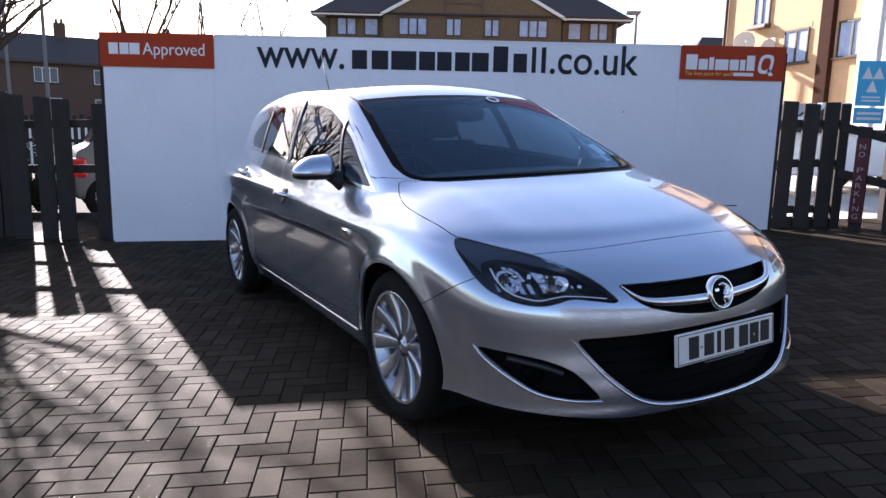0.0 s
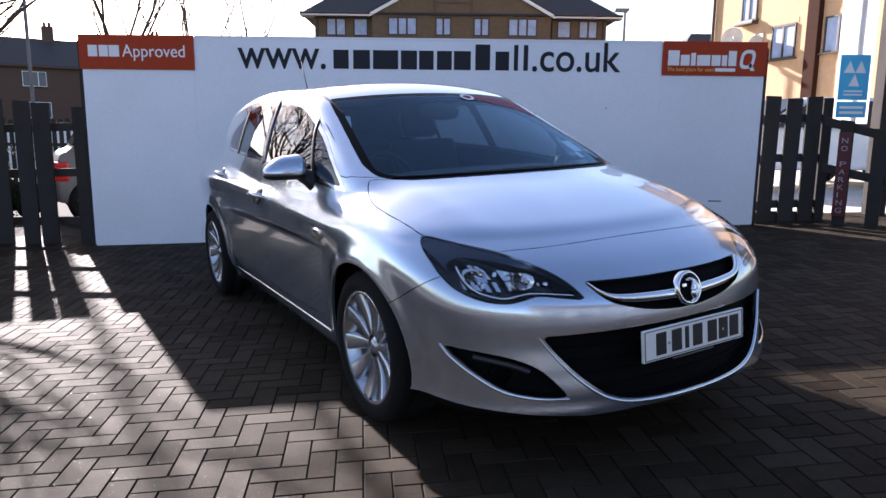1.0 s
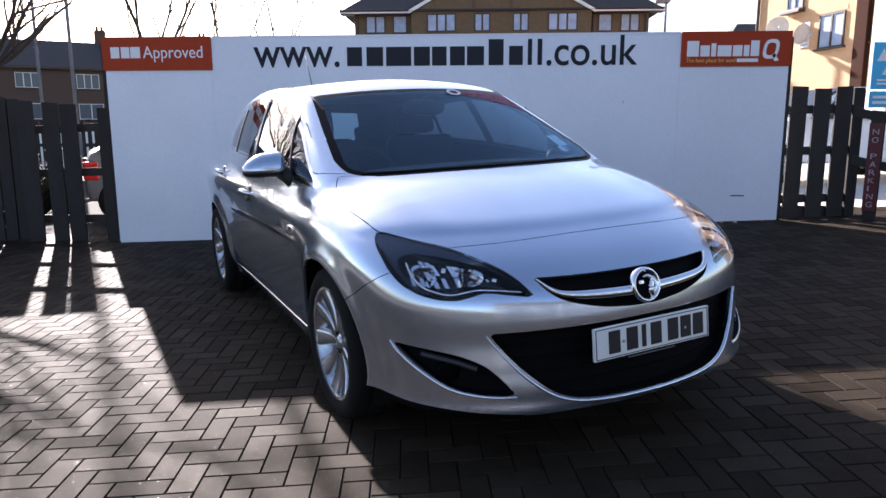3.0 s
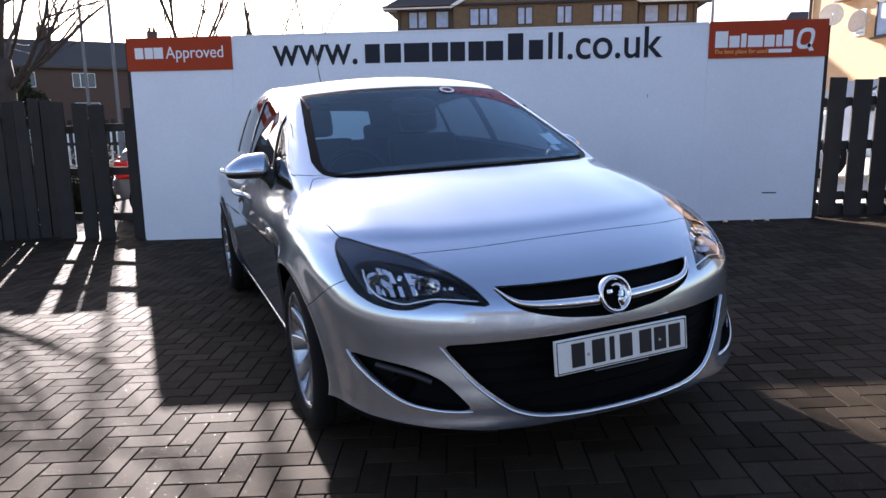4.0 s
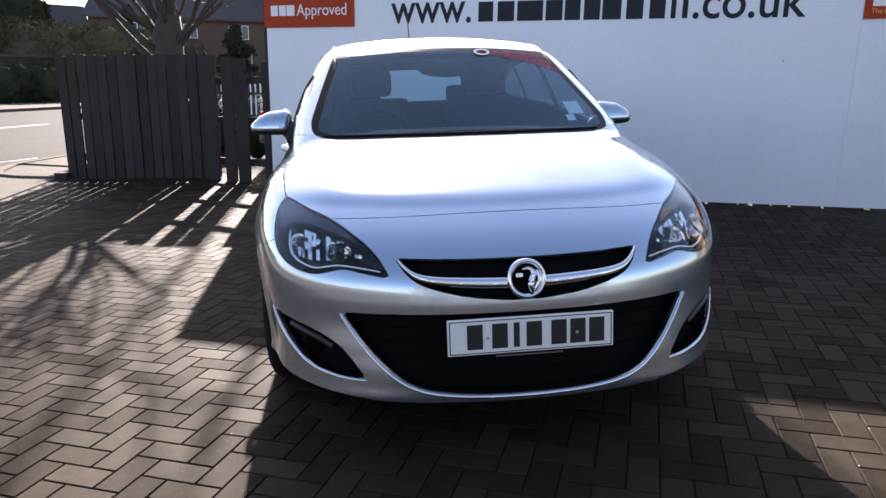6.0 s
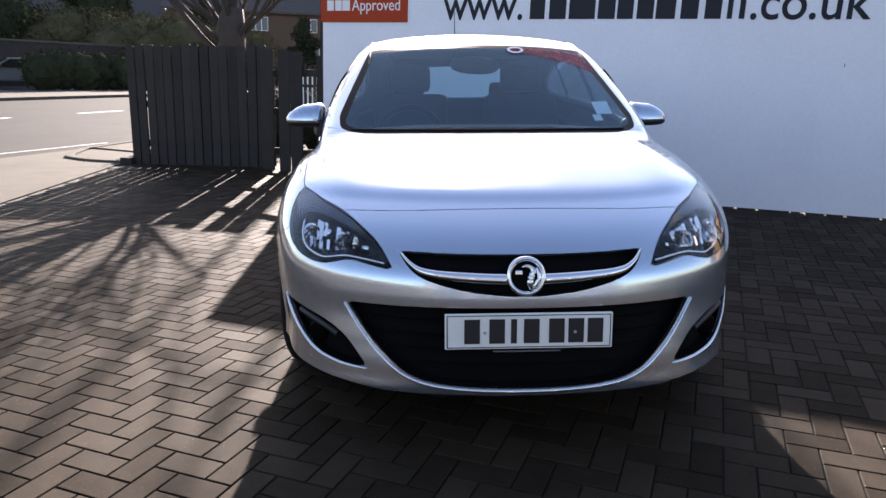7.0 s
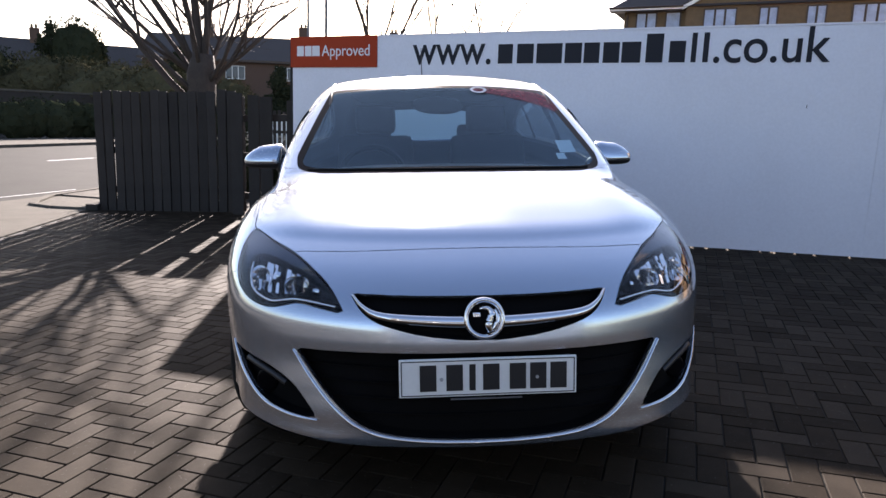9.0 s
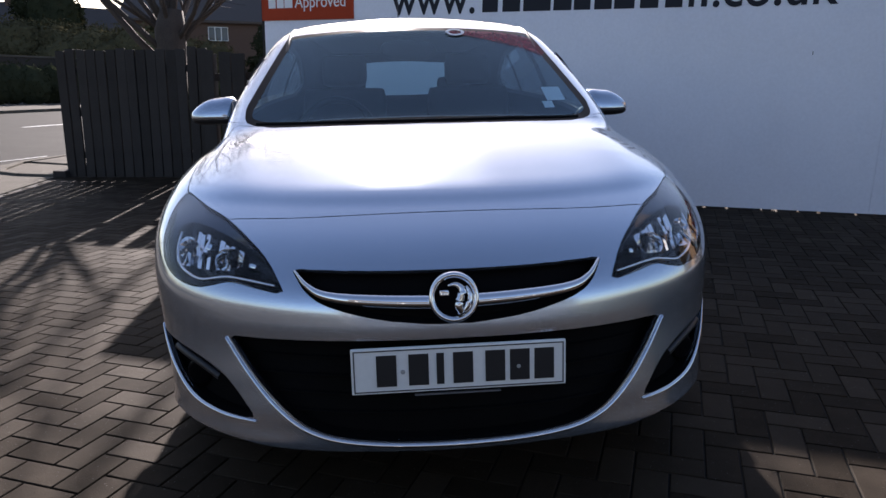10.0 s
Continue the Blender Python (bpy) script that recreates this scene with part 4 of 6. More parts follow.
    for v in oval.verts:
        v.co = Vector((0.128 * math.copysign(abs(v.co.x) ** 0.8, v.co.x), 0.022 * v.co.y, 0.045 * math.copysign(abs(v.co.z) ** 0.8, v.co.z)))
    inner_mirror = part("inner_mirror", oval, BLACK, car, "black oval rear-view mirror", smooth=True, pose_m=pose(-0.02, 1.725, 1.272, 8, 3, 0))
    part("mirror_stem", tube([(0, 0, 0.02), (0, 0.01, 0.035), (0, 0.0, 0.045)], (0.010, 0.010, 0.010), 10), BLACK, inner_mirror, smooth=True)
    part("headlining", box(-0.50, 0.50, 2.1, 3.8, 1.36, 1.37), CLOTH, car)
    bm.free()
    return car


def add_bowl(lamp, front, sx, cx, cz, rx, rz, cells):
    """A faceted chrome reflector with its bulb."""
    rnd = random.Random(int(cx * 1000))
    yc = front(sx * cx, cz).y + 0.038
    bm = bmesh.new()
    rings = []
    for r in (1.0, 0.78, 0.52, 0.24):
        ring = []
        for k in range(cells * 2):
            a = k * math.tau / (cells * 2)
            ca, sa = math.cos(a), math.sin(a)
            x = cx + rx * r * math.copysign(abs(ca) ** 0.85, ca)
            z = cz + rz * r * math.copysign(abs(sa) ** 0.85, sa)
            y = max(front(sx * x, z).y + 0.018, yc - 0.02) * r ** 2 + yc * (1 - r ** 2) + 0.040 * (1 - r * r) + rnd.uniform(-0.0035, 0.0035) * (r < 1)
            ring.append(bm.verts.new((sx * x, y, z)))
        rings.append(ring)
    for u, v in zip(rings, rings[1:]):
        for k in range(len(u)):
            bm.faces.new((u[k], u[(k + 1) % len(u)], v[(k + 1) % len(u)], v[k]))
    bm.faces.new(rings[-1])
    bmesh.ops.recalc_face_normals(bm, faces=bm.faces[:])
    part("reflector", bm, CHROME, lamp, "faceted chrome reflector")
    part("bulb", lathe([(0.0, -0.018), (0.007, -0.015), (0.010, -0.004), (0.010, 0.02)], 16, "y"), GLOSSBLACK, lamp, smooth=True, pose_m=pose(sx * cx, yc + 0.022, cz + 0.004))


def add_seat(car, x, y):
    seat = part("front_seat", box(-0.25, 0.25, -0.25, 0.27, 0.0, 0.17, 0.05), CLOTH, car, smooth=True, pose_m=pose(x, y, 0.42))
    part("seat_back", box(-0.24, 0.24, -0.065, 0.065, 0.0, 0.62, 0.055), CLOTH, seat, smooth=True, pose_m=pose(0, 0.27, 0.10, -20))
    part("headrest", box(-0.13, 0.13, -0.05, 0.05, 0.0, 0.18, 0.045), CLOTH, seat, smooth=True, pose_m=pose(0, 0.50, 0.70, -14))


def add_mirror(car, sx):
    """A door mirror: blunt towards the car, drawn out low and narrow at its tip, on a black foot."""
    sg = lambda a, e: math.copysign(abs(a) ** e, a)

    def housing(scale, low, high):
        bm = bmesh.new()
        bmesh.ops.create_uvsphere(bm, u_segments=36, v_segments=22, radius=1.0)
        for v in bm.verts:
            x, y, z = v.co
            t = (x + 1) / 2
            up_ = high * (1 - 0.62 * t ** 1.7)
            deep = (0.050 if y > 0 else 0.085) * (1 - 0.30 * t)
            v.co = Vector((sx * 0.106 * scale * sg(x, 0.80 if x > 0 else 0.45), deep * scale * sg(y, 0.8), up_ * sg(z, 0.75) if z > 0 else low * sg(z, 0.45)))
            v.co.y += 0.30 * max(v.co.z, 0)
        bmesh.ops.recalc_face_normals(bm, faces=bm.faces[:])
        return bm
    mirror = part("door_mirror", housing(1.0, 0.022, 0.096), PAINT, car, "silver door mirror with a black foot", smooth=True, pose_m=pose(sx * 0.904, 1.715, 1.0, 0, 0, 9 * sx))
    part("mirror_underside", housing(0.985, 0.038, 0.012), BLACK, mirror, smooth=True, pose_m=pose(0, 0.004, -0.002))
    part("mirror_foot", tube([(sx * -0.07, 0.0, -0.012), (sx * -0.115, -0.03, -0.035), (sx * -0.150, -0.08, -0.075)], (0.034, 0.045, 0.055), 12), BLACK, mirror, smooth=True)
    part("mirror_glass", lathe([(0.0, 0.0), (0.050, 0.0), (0.054, -0.004)], 24, "y"), CHROME, mirror, pose_m=pose(0, 0.052, 0.025) @ Matrix.Diagonal((1.5, 1, 0.9, 1)))


def add_wheel(car, m, r):
    rim = 0.222
    barrel = lathe([(rim, -0.100), (rim + 0.012, -0.104), (rim + 0.016, -0.096), (rim + 0.004, -0.085), (rim - 0.012, -0.06), (rim - 0.02, 0.0), (rim - 0.01, 0.09), (rim + 0.01, 0.10)], 56)
    wheel = part("wheel", barrel, ALLOY, car, "silver ten-spoke alloy wheel with black tyre", smooth=True, pose_m=m)
    half = 0.108
    part("tyre", lathe([(rim + 0.008, -half + 0.008), (rim + 0.03, -half - 0.006), (r - 0.035, -half - 0.004), (r - 0.012, -half + 0.010), (r - 0.002, -half + 0.03), (r, -half + 0.06), (r, -half + 0.064), (r - 0.006, -half + 0.066), (r - 0.006, -half + 0.072), (r, -half + 0.074), (r, half - 0.074), (r - 0.006, half - 0.072), (r - 0.006, half - 0.066), (r, half - 0.064), (r - 0.002, half - 0.03), (r - 0.012, half - 0.01), (r - 0.035, half), (rim + 0.008, half - 0.008)], 64), TYRE, wheel, "worn black tyre", smooth=True)
    part("brake_disc", lathe([(0.05, 0.0), (0.14, 0.0), (0.14, 0.02), (0.05, 0.02)], 40), STEEL, wheel, smooth=False)
    part("wheel_back", lathe([(0.0, 0.05), (rim - 0.01, 0.05)], 40), BLACK, wheel)
    spoke = bmesh.new()
    rows = []
    for k in range(9):
        t = k / 8
        rad = 0.045 + (rim - 0.048) * t
        w = 0.020 + 0.018 * t ** 1.3
        d = -0.066 - 0.030 * t ** 0.8 + 0.012 * math.sin(math.pi * t)
        rows.append([spoke.verts.new(p) for p in ((d + 0.030, -w, rad), (d + 0.004, -w, rad), (d - 0.002, -w * 0.72, rad), (d + 0.0025, 0.0, rad), (d - 0.002, w * 0.72, rad), (d + 0.004, w, rad), (d + 0.030, w, rad))])
    for a, b in zip(rows, rows[1:]):
        for i in range(6):
            spoke.faces.new((a[i], a[i + 1], b[i + 1], b[i]))
    bmesh.ops.recalc_face_normals(spoke, faces=spoke.faces[:])
    me = None
    for k in range(10):
        turn = pose(0, 0, 0, 36 * k + 10)
        if me is None:
            ob = part("spoke", spoke, ALLOY, wheel, smooth=True)
            me = ob.data
        else:
            ob = new("spoke", me)
            ob.parent = wheel
        ob.matrix_basis = turn
    part("hub_cap", lathe([(0.0, -0.074), (0.022, -0.073), (0.027, -0.068), (0.029, -0.062), (0.050, -0.060), (0.058, -0.050), (0.058, -0.03)], 32), ALLOY, wheel, smooth=True)
    for k in range(5):
        a = k * math.tau / 5
        part("wheel_bolt", lathe([(0.0, -0.066), (0.009, -0.065), (0.010, -0.055)], 10), BLACK, wheel, pose_m=pose(0, 0.046 * math.cos(a), 0.046 * math.sin(a)))


CAR_AT = (1.087, 2.402)
car = build_car()
up = Vector((-0.037, -0.014, 1)).normalized()
back = Vector((-math.sin(radians(29.3)), math.cos(radians(29.3)), 0))
back = (back - up * back.dot(up)).normalized()
side_axis = back.cross(up)
turn = Matrix((side_axis, back, up)).transposed().to_4x4()
car.matrix_basis = Matrix.Translation((*CAR_AT, level(*CAR_AT))) @ turn


# ---------------------------------------------------------------- ground and road
def patch(name, outline, material, lift, label, category, thick=0.0):
    """A flat area on the ground, cut small so that it follows the slope."""
    bm = bmesh.new()
    bm.faces.new([bm.verts.new((x, y, 0)) for x, y in outline])
    xs, ys = [p[0] for p in outline], [p[1] for p in outline]
    for lo, hi, axis in ((min(xs), max(xs), 0), (min(ys), max(ys), 1)):
        for k in np.arange(math.floor(lo / 2) * 2 + 2, hi, 2):
            nrm = (1, 0, 0) if axis == 0 else (0, 1, 0)
            bmesh.ops.bisect_plane(bm, geom=bm.verts[:] + bm.edges[:] + bm.faces[:], plane_co=[k * c for c in nrm], plane_no=nrm)
    for v in bm.verts:
        v.co.z = level(v.co.x, v.co.y) + lift
    bm.normal_update()
    if sum(f.normal.z for f in bm.faces) < 0:
        bmesh.ops.reverse_faces(bm, faces=bm.faces[:])
    if thick:
        res = bmesh.ops.extrude_face_region(bm, geom=bm.faces[:], use_keep_orig=True)
        bmesh.ops.translate(bm, verts=[g for g in res["geom"] if isinstance(g, bmesh.types.BMVert)], vec=(0, 0, -thick))
        bmesh.ops.recalc_face_normals(bm, faces=bm.faces[:])
    return tagged(part(name, bm, material), label, category, kind="structure")


def strip(a, b, w):
    """The four corners of a straight band from a to b."""
    d = (Vector(b) - Vector(a)).normalized()
    n = Vector((-d.y, d.x)) * w / 2
    return [tuple(Vector(a) + n), tuple(Vector(a) - n), tuple(Vector(b) - n), tuple(Vector(b) + n)]


ground = bmesh.new()
rad = [0.0, 1.5, 3, 4.5, 6, 7.5, 9, 11, 13, 16, 20, 26, 34, 46, 62, 90, 140, 300, 800, 2500]
rows = [[ground.verts.new((r * math.cos(a), 5 + r * math.sin(a), level(r * math.cos(a), 5 + r * math.sin(a)) - 0.05)) for a in np.linspace(0, math.tau, 97)[:-1]] for r in rad[1:]]
mid = ground.verts.new((0, 5, level(0, 5) - 0.05))
for k in range(96):
    ground.faces.new((mid, rows[0][k], rows[0][(k + 1) % 96]))
for a, b in zip(rows, rows[1:]):
    for k in range(96):
        ground.faces.new((a[k], b[k], b[(k + 1) % 96], a[(k + 1) % 96]))
tagged(part("ground", ground, GROUND, smooth=True), "plain brown earth under and round the forecourt", "ground", kind="structure")

EDGE_A, EDGE_B = (-1.80, -1.0), (-6.98, 7.40)
patch("yard", [(2.8, 8.3), (9.0, 8.3), (16.0, 16.0), (16.0, 30.0), (2.8, 30.0)], YARD, -0.012, "sunlit pale concrete yard behind the fence", "yard")
patch("car_park", [(-6.6, 8.3), (2.796, 8.3), (2.796, 30.0), (-6.0, 30.0)], ASPHALT, -0.012, "grey asphalt car park behind the hoarding", "car park")
patch("apron", [(-1.85, -1.0), (-7.03, 7.40), (-7.0, 8.4), (-9.25, 8.4), (-9.0, 6.5), (-8.6, 3.0), (-8.4, -4.0), (0.4, -4.0)], CONCRETE, -0.006, "worn pale concrete crossover beside the paving", "pavement")
patch("road", [(-9.2, -10), (-9.0, 6.5), (-9.5, 10.0), (-11.5, 30.0), (-27.5, 45.0), (-25.6, 22.0), (-24.9, 15.0), (-23.5, -10.0)], ASPHALT, -0.03, "grey sunlit asphalt road", "road")
patch("far_pavement", [(-25.0, 15.0), (-25.7, 22.0), (-27.6, 45.0), (-32.0, 45.0), (-30.2, 26.0), (-31.2, 18.0), (-29.0, -10.0), (-23.6, -10.0)], CONCRETE, 0.07, "pale concrete pavement beyond the road", "pavement", 0.2)
patch("verge", [(-9.6, 10.0), (-9.35, 8.5), (-7.0, 8.45), (-6.7, 9.2), (-6.7, 30.0), (-11.6, 30.0)], CONCRETE, 0.012, "pale concrete pavement beside the fence", "pavement", 0.2)


# ground out of view, added dark so the bumper picks up less warm bounce
patch("forecourt", [(-1.70, -1.06), (0.45, -4.0), (3.0, -7.9), (24.0, -7.9), (24.0, 8.25), (5.72, 8.25), (5.72, -1.06)], UNSEEN_ASPHALT, -0.010, "unseen dark worn asphalt added to dim the car's reflections", "forecourt")


def kerb_run(pts, label, high=0.10):
    """A run of kerbstones."""
    kerb = thing("kerb", label, "kerb", kind="structure")
    for a, b in zip(pts, pts[1:]):
        a, b = Vector(a), Vector(b)
        n = max(1, round((b - a).length / 0.91))
        yaw = math.degrees(math.atan2((b - a).y, (b - a).x))
        for k in range(n):
            p = a + (b - a) * (k / n)
            q = a + (b - a) * ((k + 1) / n)
            za, zb = level(*p), level(*q)
            part("kerbstone", box(0.004, (q - p).length - 0.004, -0.063, 0.063, -0.15, high, 0.012), CONCRETE, kerb, pose_m=Matrix.Translation((*p, za)) @ pose(0, 0, 0, 0, 0, yaw) @ pose(0, 0, 0, 0, -math.degrees(math.atan2(zb - za, (q - p).length))))
    return kerb


kerb_run([(-6.98, 7.42), (-7.65, 7.32), (-8.25, 7.40), (-8.55, 7.65), (-9.1, 8.3), (-9.6, 10.2), (-10.6, 20.0)], "low pale kerb curving round the fence corner", 0.028)
kerb_run([(-23.7, -2.0), (-24.9, 15.0), (-25.6, 22.0), (-26.4, 32.0)], "pale kerb on the road's far side", 0.09)
marks = thing("road_marking", "worn white broken centre line on the road", "road marking", kind="structure")
for a, b in (((-17.0, 10.4), (-17.35, 12.1)), ((-17.75, 14.4), (-18.0, 16.2)), ((-18.5, 18.6), (-18.8, 20.4)), ((-16.4, 6.2), (-16.7, 8.0))):
    o = patch("dash", strip(a, b, 0.16), ROADPAINT, -0.022, "", "")
    for key in ("label", "category", "kind"):
        if key in o:
            del o[key]
    o.parent = marks
patch("edge_line", strip((-9.5, 4.0), (-9.95, 9.4), 0.05), ROADPAINT, -0.022, "worn white line along the road's edge", "road marking")


# ---------------------------------------------------------------- hoarding
H_Y, H_TOP = 7.507, 2.155
hoard = thing("hoarding", "white painted advertising hoarding with red header panels", "hoarding")


def board(x0, x1, top):
    za, zb = level(x0, H_Y) + 0.015, level(x1, H_Y) + 0.015
    return part("board", prism([(x0, za), (x1, zb), (x1, top), (x0, top)], H_Y, H_Y + 0.018), WHITE_BOARD, hoard)


left, middle, right = board(-3.48, -2.326, H_TOP), board(-2.3245, 2.5935, H_TOP - 0.004), board(2.595, 3.70, H_TOP)
part("capping", box(-2.31, 2.59, H_Y - 0.006, H_Y + 0.03, H_TOP - 0.004, H_TOP + 0.012), WHITE_BOARD, hoard)
part("edge_batten", prism([(3.70, level(3.7, H_Y)), (3.735, level(3.7, H_Y)), (3.735, H_TOP - 0.05), (3.70, H_TOP - 0.05)], H_Y + 0.003, H_Y + 0.12), FENCE_WOOD, hoard)
part("edge_batten", prism([(-3.52, level(-3.5, H_Y)), (-3.482, level(-3.5, H_Y)), (-3.482, H_TOP - 0.05), (-3.52, H_TOP - 0.05)], H_Y + 0.003, H_Y + 0.12), FENCE_WOOD, hoard)
rnd_packer = random.Random(31)
x = -3.47
while x < 3.66:
    run = rnd_packer.uniform(0.5, 0.9) if x < 0.6 else rnd_packer.uniform(0.07, 0.26)
    run = min(run, 3.69 - x)
    za, zb = level(x, H_Y), level(x + run, H_Y)
    part("packer", prism([(x, za - 0.012), (x + run, zb - 0.012), (x + run, zb + 0.014), (x, za + 0.014)], H_Y + 0.001, H_Y + 0.017), WHITE_BOARD if x < 0.6 else FENCE_WOOD, hoard)
    x += run + (0.004 if x < 0.6 else rnd_packer.uniform(0.012, 0.05))
for x in (-3.44, -2.36, -0.8, 0.9, 2.55, 3.60):
    part("post", box(x, x + 0.075, H_Y + 0.020, H_Y + 0.13, level(x, H_Y) - 0.03, H_TOP - 0.03), FENCE_WOOD, hoard)
part("header_panel", box(-3.500, -2.316, H_Y - 0.014, H_Y - 0.001, 1.818, H_TOP + 0.010), RED_SIGN, left, "red header panel")
part("header_panel", box(2.598, 3.712, H_Y - 0.014, H_Y - 0.001, 1.818, H_TOP + 0.012), RED_SIGN, right, "red header panel")
part("scuff", box(3.20, 3.34, H_Y - 0.002, H_Y + 0.001, 0.475, 0.487), INK, right, "short dark scuff mark")
part("scuff", box(2.022, 2.027, H_Y - 0.002, H_Y + 0.001, 1.45, 1.48), INK, middle, "short dark scuff mark")
ty = H_Y - 0.016
lettering("lettering", "Approved", -3.055, 1.945, ty, 0.178, WHITE_VINYL, left, 0.645)
for x0, x1 in ((-3.405, -3.31), (-3.292, -3.20), (-3.19, -3.085)):
    part("word_bar", box(x0, x1, ty, H_Y - 0.013, 1.945, 2.060), WHITE_VINYL, left, "plain white bar in place of a name")
for x0, x1, h in ((2.655, 2.775, 0.155), (2.79, 2.885, 0.11), (2.90, 2.95, 0.13), (2.965, 3.105, 0.11), (3.12, 3.215, 0.11), (3.23, 3.285, 0.11), (3.30, 3.385, 0.155)):
    part("word_bar", box(x0, x1, ty, H_Y - 0.013, 1.918, 1.918 + h), WHITE_VINYL, right, "plain white bar in place of a name")
lettering("lettering", "The best place for used", 2.650, 1.860, ty, 0.058, mat("pale_yellow_vinyl", (0.75, 0.45, 0.12), 0.5), right, 0.50)
part("word_bar", box(3.165, 3.38, ty, H_Y - 0.013, 1.860, 1.895), WHITE_VINYL, right)
ring = bmesh.new()
oval = [(3.505 + 0.078 * np.sign(math.cos(a)) * abs(math.cos(a)) ** 0.7, 1.988 + 0.098 * np.sign(math.sin(a)) * abs(math.sin(a)) ** 0.7) for a in np.linspace(0, math.tau, 33)[:-1]]
inner = [(3.505 + (x - 3.505) * 0.60, 1.988 + (z - 1.988) * 0.64) for x, z in oval]
for lift in (ty,):
    va = [ring.verts.new((x + 0.16 * (z - 1.988), lift, z)) for x, z in oval]
    vb = [ring.verts.new((x + 0.16 * (z - 1.988), lift, z)) for x, z in inner]
    for i in range(32):
        ring.faces.new((va[i], va[(i + 1) % 32], vb[(i + 1) % 32], vb[i]))
res = bmesh.ops.extrude_face_region(ring, geom=ring.faces[:], use_keep_orig=True)
bmesh.ops.translate(ring, verts=[g for g in res["geom"] if isinstance(g, bmesh.types.BMVert)], vec=(0, 0.003, 0))
bmesh.ops.recalc_face_normals(ring, faces=ring.faces[:])
part("ring_mark", ring, WHITE_VINYL, right, "white rounded ring emblem")
part("ring_tail", prism([(3.515, 1.935), (3.545, 1.945), (3.59, 1.872), (3.545, 1.868)], ty, H_Y - 0.013), WHITE_VINYL, right)

base, xh = 1.848, 0.193
lettering("lettering", "www.", -1.868, base - 0.002, H_Y - 0.003, 0.445, DARK_VINYL, middle, 0.915, bold=0.0035)
for c0, c1, h in ((115, 165, 1), (180, 235, 1), (245, 328, 1), (337, 390, 1), (397, 445, 1), (456, 505, 1), (512, 568, 1), (583, 632, 1.36), (650, 695, 1), (711, 725, 1.36), (743, 758, 1.36)):
    part("name_bar", box(-1.238 + 0.00318 * c0, -1.238 + 0.00318 * c1, H_Y - 0.004, H_Y - 0.001, base, base + xh * h), DARK_VINYL, middle, "plain dark bar in place of a name")
lettering("lettering", ".co.uk", 1.218, base - 0.002, H_Y - 0.003, 0.430, DARK_VINYL, middle, 0.938, bold=0.0035)


# ---------------------------------------------------------------- unseen walls added behind the path to darken reflections and skylight
south = thing("unseen_wall_south", "unseen dark brick wall and showroom front added to darken reflections", "wall", kind="structure")
part("wall_length", box(-45.0, 1.5, -13.3, -13.0, -1.0, 1.3), WALL_DARK, south)
# showroom front, known from reflections; height and tone chosen to cut skylight
part("wall_length", box(1.504, 30.0, -8.3, -8.0, -1.0, 6.2), mat("dark_showroom_cladding", (0.045, 0.043, 0.042), 0.5, var=0.1), south)
for k in range(9):
    x = 2.2 + 3.0 * k
    part("glazing", box(x, x + 2.86, -8.0, -7.97, 0.5, 3.6), PANE, south)
    part("mullion", box(x - 0.10, x - 0.04, -8.0, -7.93, 0.4, 3.7), FRAME_WHITE, south)


# ---------------------------------------------------------------- fences
def plank(w, h, t, tilt_top=0.0):
    """A sawn board with eased edges and a worn, uneven top."""
    bm = bmesh.new()
    a, b = random.uniform(-0.008, 0.008), random.uniform(-0.008, 0.008) + tilt_top
    pts = [(0.003, 0), (w - 0.003, 0), (w, 0.3), (w, h + b - 0.006), (w - 0.006, h + b), (0.006, h + a), (0, h + a - 0.006), (0, 0.3)]
    fr = [bm.verts.new((x, 0, z)) for x, z in pts]
    bk = [bm.verts.new((x, t, z)) for x, z in pts]
    bm.faces.new(fr)
    bm.faces.new(bk[::-1])
    for i in range(len(pts)):
        j = (i + 1) % len(pts)
        bm.faces.new((fr[j], fr[i], bk[i], bk[j]))
    bmesh.ops.recalc_face_normals(bm, faces=bm.faces[:])
    return bm


def rail_between(fence, a, b, za, zb, w=0.04, h=0.09, name="rail"):
    d = Vector(b) - Vector(a)
    yaw = math.degrees(math.atan2(d.y, d.x))
    part(name, box(0, d.length, 0, w, -h / 2, h / 2, 0.004), FENCE_WOOD, fence, pose_m=Matrix.Translation((*a, za)) @ pose(0, 0, 0, 0, 0, yaw) @ pose(0, 0, 0, 0, -math.degrees(math.atan2(zb - za, d.length))))


random.seed(4)
close = thing("fence", "dark weathered close-boarded timber fence", "fence")
A, B = Vector((-6.76, 7.37)), Vector((-4.80, 8.00))
d = (B - A)
yaw = math.degrees(math.atan2(d.y, d.x))
n = 15
for k in range(n):
    p = A + d * (k / n)
    w = d.length / n - random.choice((0.015, 0.018, 0.017, 0.019, 0.023))
    ob = part("board", plank(w, 1.655 + random.uniform(-0.018, 0.012), 0.035), FENCE_WOOD, close)
    ob.matrix_basis = Matrix.Translation((p.x, p.y, level(*p))) @ pose(0, 0, 0, 0, random.uniform(-0.35, 0.35), yaw + random.uniform(-2.0, 2.0))
nrm = Vector((-d.y, d.x)).normalized()
for h in (0.30, 0.85, 1.40):
    rail_between(close, A + nrm * 0.038, B + nrm * 0.038, level(*A) + h, level(*B) + h)
for k in (0.0, 0.5, 1.0):
    p = A + d * k + nrm * 0.083
    part("post", box(-0.05, 0.05, 0, 0.1, 0, 1.58, 0.006), FENCE_WOOD, close, pose_m=Matrix.Translation((p.x, p.y, level(*p))) @ pose(0, 0, 0, 0, 0, yaw))
